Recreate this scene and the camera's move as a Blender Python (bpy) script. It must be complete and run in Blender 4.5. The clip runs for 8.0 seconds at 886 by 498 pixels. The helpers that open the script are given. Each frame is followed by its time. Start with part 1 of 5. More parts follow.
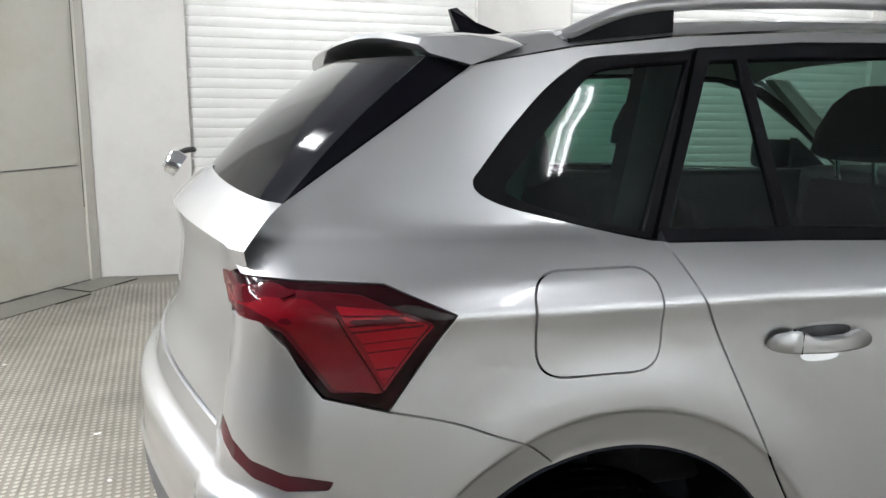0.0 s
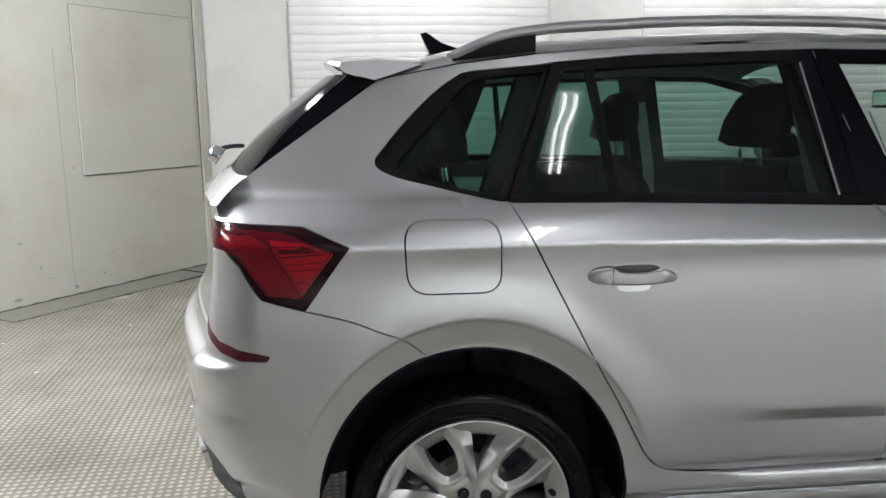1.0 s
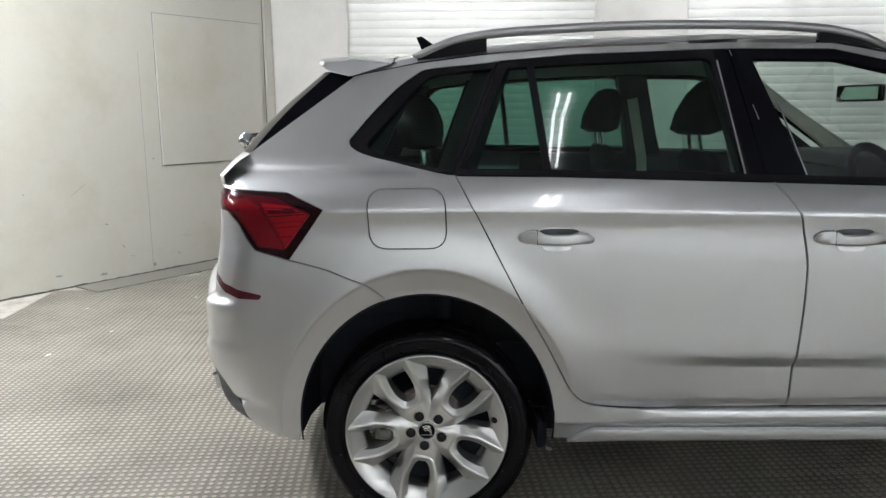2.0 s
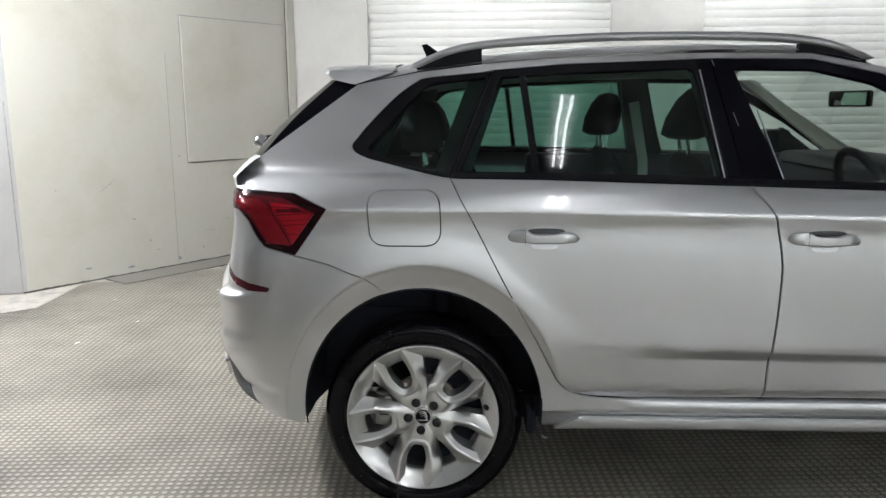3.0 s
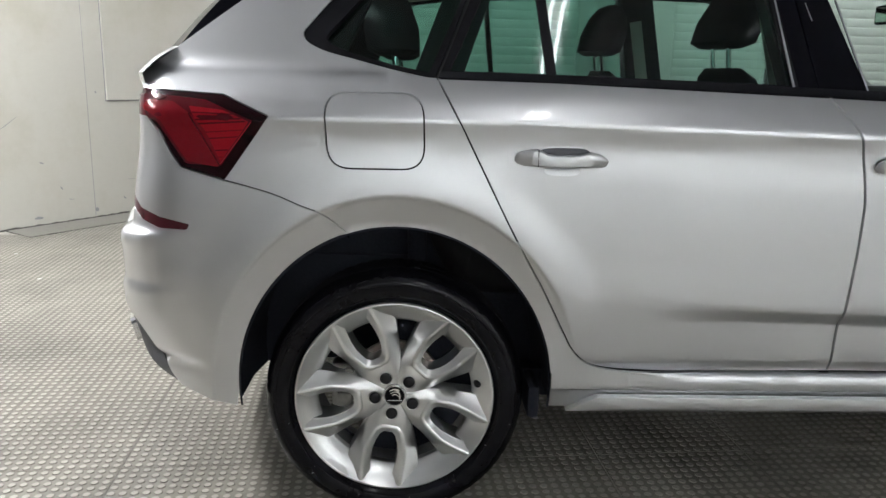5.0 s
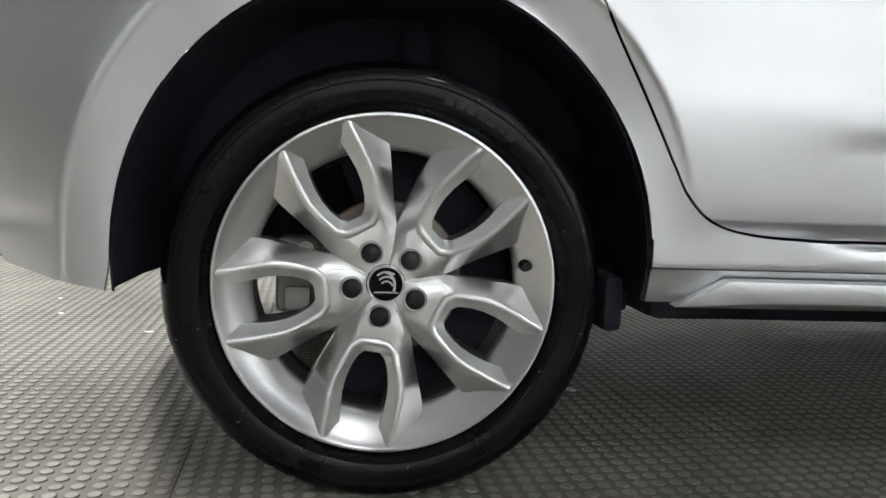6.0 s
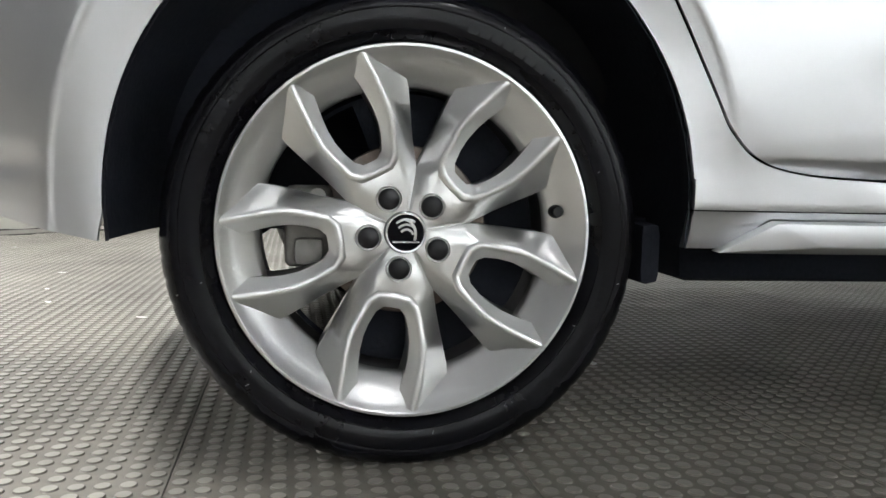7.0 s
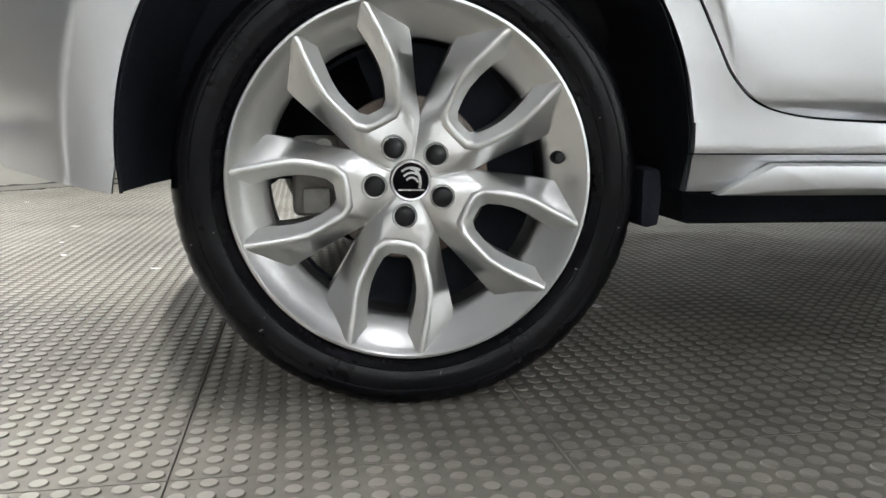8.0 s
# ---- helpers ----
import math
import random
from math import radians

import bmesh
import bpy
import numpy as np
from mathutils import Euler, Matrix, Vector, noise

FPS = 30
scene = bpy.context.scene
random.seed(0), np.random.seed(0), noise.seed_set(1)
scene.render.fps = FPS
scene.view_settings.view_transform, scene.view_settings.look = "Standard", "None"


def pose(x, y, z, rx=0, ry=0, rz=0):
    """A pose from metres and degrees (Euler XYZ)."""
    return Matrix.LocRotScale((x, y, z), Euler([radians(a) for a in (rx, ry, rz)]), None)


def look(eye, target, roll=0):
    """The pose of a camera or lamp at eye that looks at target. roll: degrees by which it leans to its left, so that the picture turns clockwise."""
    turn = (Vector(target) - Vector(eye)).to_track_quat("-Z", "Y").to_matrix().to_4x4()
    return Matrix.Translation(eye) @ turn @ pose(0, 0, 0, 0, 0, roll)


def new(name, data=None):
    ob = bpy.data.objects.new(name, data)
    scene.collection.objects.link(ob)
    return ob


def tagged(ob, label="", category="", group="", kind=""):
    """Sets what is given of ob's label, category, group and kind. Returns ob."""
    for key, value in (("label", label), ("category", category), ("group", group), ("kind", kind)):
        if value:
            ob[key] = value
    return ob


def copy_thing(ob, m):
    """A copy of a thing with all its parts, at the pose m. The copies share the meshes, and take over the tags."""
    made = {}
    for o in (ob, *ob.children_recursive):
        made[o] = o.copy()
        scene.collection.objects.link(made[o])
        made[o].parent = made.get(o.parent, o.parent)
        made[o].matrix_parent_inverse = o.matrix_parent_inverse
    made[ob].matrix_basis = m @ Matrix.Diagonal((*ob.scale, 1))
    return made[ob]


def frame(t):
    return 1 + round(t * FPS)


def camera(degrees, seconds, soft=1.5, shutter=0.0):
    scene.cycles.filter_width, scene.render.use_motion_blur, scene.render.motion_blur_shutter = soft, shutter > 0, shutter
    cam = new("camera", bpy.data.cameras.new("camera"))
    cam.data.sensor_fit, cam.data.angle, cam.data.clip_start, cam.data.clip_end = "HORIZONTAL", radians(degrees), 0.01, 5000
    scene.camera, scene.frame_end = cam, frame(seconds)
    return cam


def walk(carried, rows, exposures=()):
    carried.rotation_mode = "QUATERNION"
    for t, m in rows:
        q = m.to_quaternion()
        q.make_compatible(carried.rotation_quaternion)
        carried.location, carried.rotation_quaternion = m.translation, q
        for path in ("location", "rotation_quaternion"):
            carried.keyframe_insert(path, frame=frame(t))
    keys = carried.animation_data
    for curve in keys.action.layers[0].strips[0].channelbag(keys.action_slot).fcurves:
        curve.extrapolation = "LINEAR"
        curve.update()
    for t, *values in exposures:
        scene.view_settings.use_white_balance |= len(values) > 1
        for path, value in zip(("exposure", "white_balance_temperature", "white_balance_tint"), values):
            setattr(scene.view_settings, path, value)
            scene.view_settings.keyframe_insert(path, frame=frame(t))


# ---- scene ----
cam = camera(59.7, 8.0)
PATH = [
    (0, (-0.618, -1.132, 1.321), (-0.08, 0.759, 0.953), 0.7),
    (0.3, (-0.512, -1.333, 1.270), (-0.064, 0.586, 0.926), -0.5),
    (0.5, (-0.403, -1.477, 1.278), (-0.055, 0.461, 0.926), -0.2),
    (0.7, (-0.357, -1.619, 1.293), (-0.058, 0.326, 0.937), -0.5),
    (1, (-0.251, -1.788, 1.319), (-0.05, 0.169, 0.959), -0.6),
    (1.2, (-0.186, -1.888, 1.325), (-0.039, 0.076, 0.975), -0.6),
    (1.5, (-0.071, -2.005, 1.318), (0.018, -0.039, 0.96), -0.6),
    (1.7, (0.009, -2.096, 1.302), (0.037, -0.131, 0.929), -0.5),
    (2, (0.077, -2.231, 1.284), (0.057, -0.262, 0.93), -0.5),
    (3.5, (0.188, -2.389, 1.328), (0.09, -0.426, 0.959), -0.3),
    (4, (0.174, -2.37, 1.303), (0.088, -0.408, 0.921), -0.4),
    (4.2, (0.162, -2.305, 1.375), (0.088, -0.361, 0.914), -0.2),
    (5.3, (0.035, -1.566, 1.008), (0.124, 0.383, 0.567), 1.4),
    (5.5, (0.062, -1.396, 0.949), (0.118, 0.54, 0.449), 0.8),
    (5.8, (0.004, -1.216, 0.670), (0.139, 0.748, 0.317), 1.6),
    (6, (-0.043, -1.123, 0.485), (0.178, 0.855, 0.285), 2.2),
    (6.2, (-0.069, -1.060, 0.406), (0.206, 0.915, 0.255), 2.0),
    (6.5, (-0.075, -1.039, 0.38), (0.183, 0.936, 0.209), 1.7),
    (7, (-0.08, -1.034, 0.391), (0.171, 0.942, 0.21), 1.3),
    (7.5, (-0.097, -1.043, 0.389), (0.168, 0.926, 0.163), 1.0),
    (8, (-0.078, -1.062, 0.392), (0.15, 0.9, 0.078), 0.3),
]
walk(cam, [(t, look(eye, target, roll)) for t, eye, target, roll in PATH],
     exposures=[(0, 0.0), (0.4, -0.14), (1, -0.20), (4.2, -0.18), (5.4, 0.06), (6.1, 0.06), (6.6, 0.25), (8, 0.27)])

# ---- light ----
world = bpy.data.worlds.new("world")
scene.world = world
world.use_nodes = True
world.node_tree.nodes["Background"].inputs[0].default_value = (0.9, 0.95, 1.0, 1)
world.node_tree.nodes["Background"].inputs[1].default_value = 0.0
TUBE_POWER = 75.0

# ---- materials ----


def material(name, colour, rough=0.5, metal=0.0, **more):
    """A node material with grain and stains: more takes spread, grain (scale), bump, coat, coat_rough, stain, stain_scale."""
    m = bpy.data.materials.new(name)
    m.use_nodes = True
    nt = m.node_tree
    b = nt.nodes["Principled BSDF"]
    b.inputs["Roughness"].default_value = rough
    b.inputs["Metallic"].default_value = metal
    b.inputs["Coat Weight"].default_value = more.get("coat", 0.0)
    b.inputs["Coat Roughness"].default_value = more.get("coat_rough", 0.03)
    b.inputs["Specular IOR Level"].default_value = more.get("spec", 0.5)
    geo = nt.nodes.new("ShaderNodeTexCoord")
    fine = nt.nodes.new("ShaderNodeTexNoise")
    fine.inputs["Scale"].default_value = more.get("grain", 60.0)
    fine.inputs["Detail"].default_value = 5.0
    big = nt.nodes.new("ShaderNodeTexNoise")
    big.inputs["Scale"].default_value = more.get("stain_scale", 2.2)
    big.inputs["Detail"].default_value = 6.0
    big.inputs["Roughness"].default_value = 0.62
    where = nt.nodes.new("ShaderNodeNewGeometry").outputs["Position"] if more.get("world") else geo.outputs["Object"]
    for n in (fine, big):
        nt.links.new(where, n.inputs["Vector"])
    spread, stain = more.get("spread", 0.06), more.get("stain", 0.06)
    c1 = nt.nodes.new("ShaderNodeMix")
    c1.data_type = "RGBA"
    c1.inputs[6].default_value = (*[c * (1 - spread) for c in colour], 1)
    c1.inputs[7].default_value = (*[min(1, c * (1 + spread)) for c in colour], 1)
    nt.links.new(fine.outputs["Fac"], c1.inputs[0])
    c2 = nt.nodes.new("ShaderNodeMix")
    c2.data_type = "RGBA"
    c2.blend_type = "MULTIPLY"
    dirt = more.get("dirt", (1 - stain, 1 - stain, 1 - stain))
    c2.inputs[7].default_value = (*dirt, 1)
    ramp = nt.nodes.new("ShaderNodeMapRange")
    ramp.inputs["From Min"].default_value = more.get("stain_from", 0.48)
    ramp.inputs["From Max"].default_value = more.get("stain_to", 0.72)
    nt.links.new(big.outputs["Fac"], ramp.inputs["Value"])
    nt.links.new(ramp.outputs["Result"], c2.inputs[0])
    nt.links.new(c1.outputs[2], c2.inputs[6])
    nt.links.new(c2.outputs[2], b.inputs["Base Color"])
    if more.get("rough_spread", 0.0):
        rr = nt.nodes.new("ShaderNodeMapRange")
        rr.inputs["To Min"].default_value = rough - more["rough_spread"]
        rr.inputs["To Max"].default_value = rough + more["rough_spread"]
        nt.links.new(big.outputs["Fac"], rr.inputs["Value"])
        nt.links.new(rr.outputs["Result"], b.inputs["Roughness"])
    if more.get("bump", 0.0):
        bp = nt.nodes.new("ShaderNodeBump")
        bp.inputs["Strength"].default_value = more["bump"]
        bp.inputs["Distance"].default_value = more.get("depth", 0.002)
        nt.links.new(fine.outputs["Fac"], bp.inputs["Height"])
        nt.links.new(bp.outputs["Normal"], b.inputs["Normal"])
    return m


def glass(name, tint, gloss=0.0, base=0.045):
    """A thin pane: tinted see-through, with a mirror gloss that grows at grazing angles."""
    m = bpy.data.materials.new(name)
    m.use_nodes = True
    nt = m.node_tree
    nt.nodes.clear()
    out = nt.nodes.new("ShaderNodeOutputMaterial")
    mix = nt.nodes.new("ShaderNodeMixShader")
    tr = nt.nodes.new("ShaderNodeBsdfTransparent")
    tr.inputs[0].default_value = (*tint, 1)
    gl = nt.nodes.new("ShaderNodeBsdfGlossy")
    gl.inputs["Roughness"].default_value = gloss
    lw = nt.nodes.new("ShaderNodeLayerWeight")
    lw.inputs["Blend"].default_value = 0.5
    po = nt.nodes.new("ShaderNodeMath")
    po.operation = "POWER"
    po.inputs[1].default_value = 5.0
    nt.links.new(lw.outputs["Facing"], po.inputs[0])
    ma = nt.nodes.new("ShaderNodeMath")
    ma.operation = "MULTIPLY_ADD"
    ma.inputs[1].default_value = 0.9 - base
    ma.inputs[2].default_value = base
    nt.links.new(po.outputs[0], ma.inputs[0])
    nt.links.new(ma.outputs[0], mix.inputs[0])
    nt.links.new(tr.outputs[0], mix.inputs[1])
    nt.links.new(gl.outputs[0], mix.inputs[2])
    nt.links.new(mix.outputs[0], out.inputs[0])
    return m


def glow(name, colour, strength):
    m = bpy.data.materials.new(name)
    m.use_nodes = True
    b = m.node_tree.nodes["Principled BSDF"]
    b.inputs["Base Color"].default_value = (*colour, 1)
    b.inputs["Emission Color"].default_value = (*colour, 1)
    b.inputs["Emission Strength"].default_value = strength
    return m


PAINT = material("silver_paint", (0.575, 0.58, 0.592), 0.36, 0.95, spread=0.05, grain=900, coat=1.0, coat_rough=0.02, stain=0.03)
RIM = material("silver_rim_paint", (0.70, 0.70, 0.692), 0.30, 0.92, spread=0.04, grain=700, coat=0.5, coat_rough=0.1, stain=0.05, stain_scale=9)
BARREL = material("dark_grey_rim_barrel", (0.16, 0.16, 0.17), 0.5, 0.5, spread=0.1, stain=0.3, stain_scale=20)
CHROME = material("chrome", (0.75, 0.76, 0.78), 0.08, 1.0, spread=0.01)
RAIL = material("silver_rail_paint", (0.40, 0.40, 0.41), 0.42, 0.8, spread=0.03, grain=500)
RECESS = material("grip_recess_shade", (0.10, 0.10, 0.108), 0.45, 0.5)
SATIN = material("satin_grey_metal", (0.33, 0.33, 0.34), 0.35, 0.8, spread=0.03)
GLOSS = material("gloss_black", (0.004, 0.004, 0.006), 0.07, 0.0, spec=0.08, spread=0.02)
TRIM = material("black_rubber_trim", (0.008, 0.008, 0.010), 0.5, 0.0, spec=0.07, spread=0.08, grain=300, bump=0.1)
PLASTIC = material("dark_grey_plastic", (0.06, 0.06, 0.065), 0.55, 0.0, spread=0.1, grain=400, bump=0.15)
LINER = material("black_felt_liner", (0.021, 0.023, 0.031), 0.95, 0.0, spec=0.1, spread=0.3, grain=120, bump=0.4)
TYRE = material("black_tyre_rubber", (0.0045, 0.0045, 0.006), 0.15, 0.0, spec=0.15, spread=0.25, grain=90, bump=0.10, stain=0.3, stain_scale=14, rough_spread=0.08)
BOLT = material("black_bolt_cap", (0.012, 0.012, 0.014), 0.3, 0.0, spec=0.3)
STEEL = material("rusty_brake_steel", (0.20, 0.17, 0.15), 0.5, 0.7, spread=0.3, grain=90, stain=0.4, stain_scale=20, dirt=(0.7, 0.45, 0.35))
ALLOY = material("dull_cast_alloy", (0.24, 0.23, 0.215), 0.6, 0.4, spread=0.2, grain=90, stain=0.3, stain_scale=25)
LENS = material("red_lens", (0.055, 0.001, 0.004), 0.08, 0.0, coat=0.1, spec=0.3, spread=0.1, grain=300)
LENS_PALE = material("pale_red_glint", (0.30, 0.02, 0.03), 0.2, 0.0, coat=0.3)
LENS_BRIGHT = material("bright_red_reflector", (0.27, 0.003, 0.010), 0.22, 0.3, coat=0.1, spec=0.3, spread=0.15, grain=400)
REFLECTOR = material("dull_red_reflector", (0.055, 0.007, 0.012), 0.2, 0.0, coat=0.1, spec=0.3, spread=0.2, grain=300)
LENS_MID = material("red_lamp_bar", (0.13, 0.002, 0.006), 0.16, 0.1, coat=0.2, spec=0.3, spread=0.15, grain=400)
LENS_DARK = material("dark_red_lens_edge", (0.010, 0.001, 0.002), 0.1, 0.0, coat=0.05, spec=0.2)
FABRIC = material("black_seat_fabric", (0.010, 0.010, 0.012), 0.9, 0.0, spread=0.15, grain=500, bump=0.1)
DASH = material("dark_grey_dash", (0.012, 0.0125, 0.014), 0.6, 0.0, spread=0.1, grain=400, bump=0.2)
HEADLINER = material("pale_grey_headliner", (0.70, 0.68, 0.62), 0.9, 0.0, spread=0.08, grain=500)
DARK_GLASS = glass("privacy_glass", (0.27, 0.44, 0.38), 0.0, 0.034)
FRONT_GLASS = glass("green_clear_glass", (0.80, 0.88, 0.84))
SCREEN_GLASS = glass("clear_screen_glass", (0.82, 0.88, 0.85), 0.0, 0.01)
MIRROR = material("mirror_glass", (0.85, 0.87, 0.87), 0.02, 1.0, spread=0.0, stain=0.0)
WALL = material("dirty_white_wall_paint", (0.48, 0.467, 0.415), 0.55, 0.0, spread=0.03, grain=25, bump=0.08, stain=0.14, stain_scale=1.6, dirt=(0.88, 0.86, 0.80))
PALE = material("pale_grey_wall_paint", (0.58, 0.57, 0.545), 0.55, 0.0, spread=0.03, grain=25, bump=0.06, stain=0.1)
GREYWALL = material("mid_grey_wall", (0.33, 0.325, 0.315), 0.55, 0.0, spread=0.03, grain=25, stain=0.1)
DARKWALL = material("dark_unseen_wall", (0.19, 0.19, 0.195), 0.6, 0.0, spread=0.05, grain=25, stain=0.1)
SHUTTER = material("white_shutter_slat", (0.68, 0.68, 0.655), 0.4, 0.0, spread=0.03, grain=40, stain=0.1, stain_scale=3)
RUBBER = material("worn_grey_stud_rubber", (0.178, 0.164, 0.139), 0.50, 0.0, world=True, spec=0.4, spread=0.25, grain=40, bump=0.1, stain=0.5, stain_scale=1.5, stain_from=0.42, stain_to=0.70, rough_spread=0.08)
STUD = material("polished_stud_rubber", (0.320, 0.300, 0.256), 0.32, 0.0, world=True, spec=0.6, spread=0.3, grain=25, bump=0.08, stain=0.5, stain_scale=1.5, stain_from=0.42, stain_to=0.70, rough_spread=0.10)
MAT = material("plain_grey_rubber_sheet", (0.165, 0.158, 0.140), 0.6, 0.0, spread=0.2, grain=40, bump=0.2, stain=0.2)
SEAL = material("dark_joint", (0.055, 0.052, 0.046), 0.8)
CONCRETE = material("worn_concrete", (0.42, 0.40, 0.36), 0.8, 0.0, spread=0.2, grain=30, bump=0.4, stain=0.4, stain_scale=8)
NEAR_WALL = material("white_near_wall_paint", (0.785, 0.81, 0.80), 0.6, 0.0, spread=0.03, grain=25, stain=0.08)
CEIL = material("grey_ceiling_paint", (0.54, 0.555, 0.60), 0.8, 0.0, spread=0.03, stain=0.08)
TUBE = glow("lit_tube", (0.960, 0.978, 1.0), TUBE_POWER)
TUBE_SOFT = glow("softer_lit_tube", (0.960, 0.978, 1.0), TUBE_POWER * 0.42)
TUBE_STRONG = glow("bright_lit_tube", (0.960, 0.978, 1.0), TUBE_POWER * 5.2)
WHITE = material("white_enamel", (0.8, 0.8, 0.8), 0.4)
GREY = material("grey_print", (0.25, 0.25, 0.26), 0.6)
SEAM = material("black_seam", (0.003, 0.003, 0.003), 0.95, spec=0.0)

# ---- building tools ----


def part(name, bm, mat, parent=None, label="", smooth=None):
    """Links a bmesh as one mesh object, under a thing or a part."""
    me = bpy.data.meshes.new(name)
    bmesh.ops.recalc_face_normals(bm, faces=bm.faces)
    bm.to_mesh(me)
    bm.free()
    if smooth is not None:
        me.shade_smooth()
        me.set_sharp_from_angle(angle=radians(smooth))
    me.materials.append(mat)
    ob = new(name, me)
    if parent:
        ob.parent = parent
    return tagged(ob, label) if label else ob


def thing(name, label, category, group="", at=(0, 0, 0), kind=""):
    ob = new(name)
    ob.location = at
    ob.empty_display_size = 0.05
    return tagged(ob, label, category, group, kind)


def box(x0, y0, z0, x1, y1, z1, bevel=0.0, seg=2):
    bm = bmesh.new()
    bmesh.ops.create_cube(bm, size=1)
    for v in bm.verts:
        v.co = ((x0 + x1) / 2 + v.co.x * (x1 - x0), (y0 + y1) / 2 + v.co.y * (y1 - y0), (z0 + z1) / 2 + v.co.z * (z1 - z0))
    if bevel:
        bmesh.ops.bevel(bm, geom=bm.edges[:], offset=bevel, segments=seg, affect="EDGES", profile=0.6)
    return bm


def join(*bms):
    out = bms[0]
    for b in bms[1:]:
        me = bpy.data.meshes.new("tmp")
        b.to_mesh(me)
        b.free()
        out.from_mesh(me)
        bpy.data.meshes.remove(me)
    return out


def moved(bm, m):
    bmesh.ops.transform(bm, matrix=m, verts=bm.verts)
    return bm


def lathe(profile, n=96, closed=False, wobble=None):
    """Turns (radius, y) round the y axis. wobble(i, j, r, y) may shift a vertex."""
    bm = bmesh.new()
    rings = []
    for i in range(n):
        a = 2 * math.pi * i / n
        ring = []
        for j, (r, y) in enumerate(profile):
            if wobble:
                r, y = wobble(i, j, r, y)
            ring.append(bm.verts.new((r * math.cos(a), y, r * math.sin(a))))
        rings.append(ring)
    m = len(profile)
    for i in range(n):
        p, q = rings[i], rings[(i + 1) % n]
        for j in range(m if closed else m - 1):
            k = (j + 1) % m
            bm.faces.new((p[j], p[k], q[k], q[j]))
    return bm


def disc(r, y, n=48):
    bm = bmesh.new()
    bm.faces.new([bm.verts.new((r * math.cos(2 * math.pi * i / n), y, r * math.sin(2 * math.pi * i / n))) for i in range(n)])
    return bm


def smooth_line(pts, n=8, closed=False):
    """A Catmull-Rom curve through the points."""
    P = [Vector(p) for p in pts]
    out = []
    last = len(P) if closed else len(P) - 1
    for i in range(last):
        if closed:
            p0, p1, p2, p3 = P[i - 1], P[i], P[(i + 1) % len(P)], P[(i + 2) % len(P)]
        else:
            p0, p1, p2, p3 = P[max(i - 1, 0)], P[i], P[i + 1], P[min(i + 2, len(P) - 1)]
        for k in range(n):
            t = k / n
            out.append(0.5 * (2 * p1 + (p2 - p0) * t + (2 * p0 - 5 * p1 + 4 * p2 - p3) * t * t + (3 * p1 - p0 - 3 * p2 + p3) * t ** 3))
    if not closed:
        out.append(P[-1])
    return [tuple(v) for v in out]


def dense(pts, step=0.02, closed=True):
    """Straight runs cut into short steps."""
    out = []
    n = len(pts)
    for i in range(n if closed else n - 1):
        a, b = pts[i], pts[(i + 1) % n]
        k = max(1, int(math.hypot(b[0] - a[0], b[1] - a[1]) / step))
        out += [(a[0] + (b[0] - a[0]) * j / k, a[1] + (b[1] - a[1]) * j / k) for j in range(k)]
    if not closed:
        out.append(tuple(pts[-1]))
    return out


def rounded(pts, r, n=5):
    """A closed polygon with each corner cut to an arc-like curve."""
    out = []
    N = len(pts)
    for i in range(N):
        a, b, c = Vector(pts[i - 1]), Vector(pts[i]), Vector(pts[(i + 1) % N])
        ra = min(r, (a - b).length * 0.45)
        rc = min(r, (c - b).length * 0.45)
        p, q = b + (a - b).normalized() * ra, b + (c - b).normalized() * rc
        for k in range(n + 1):
            t = k / n
            out.append(tuple((1 - t) ** 2 * p + 2 * t * (1 - t) * b + t * t * q))
    return out


def inside_many(loops, pts):
    p = np.array(pts)
    hit = np.zeros(len(p), bool)
    for loop in loops:
        a = np.array([(q[0], q[1]) for q in loop])
        b = np.roll(a, 1, axis=0)
        for (xi, yi), (xj, yj) in zip(a, b):
            if yi == yj:
                continue
            c = ((yi > p[:, 1]) != (yj > p[:, 1])) & (p[:, 0] < (xj - xi) * (p[:, 1] - yi) / (yj - yi) + xi)
            hit ^= c
    return hit


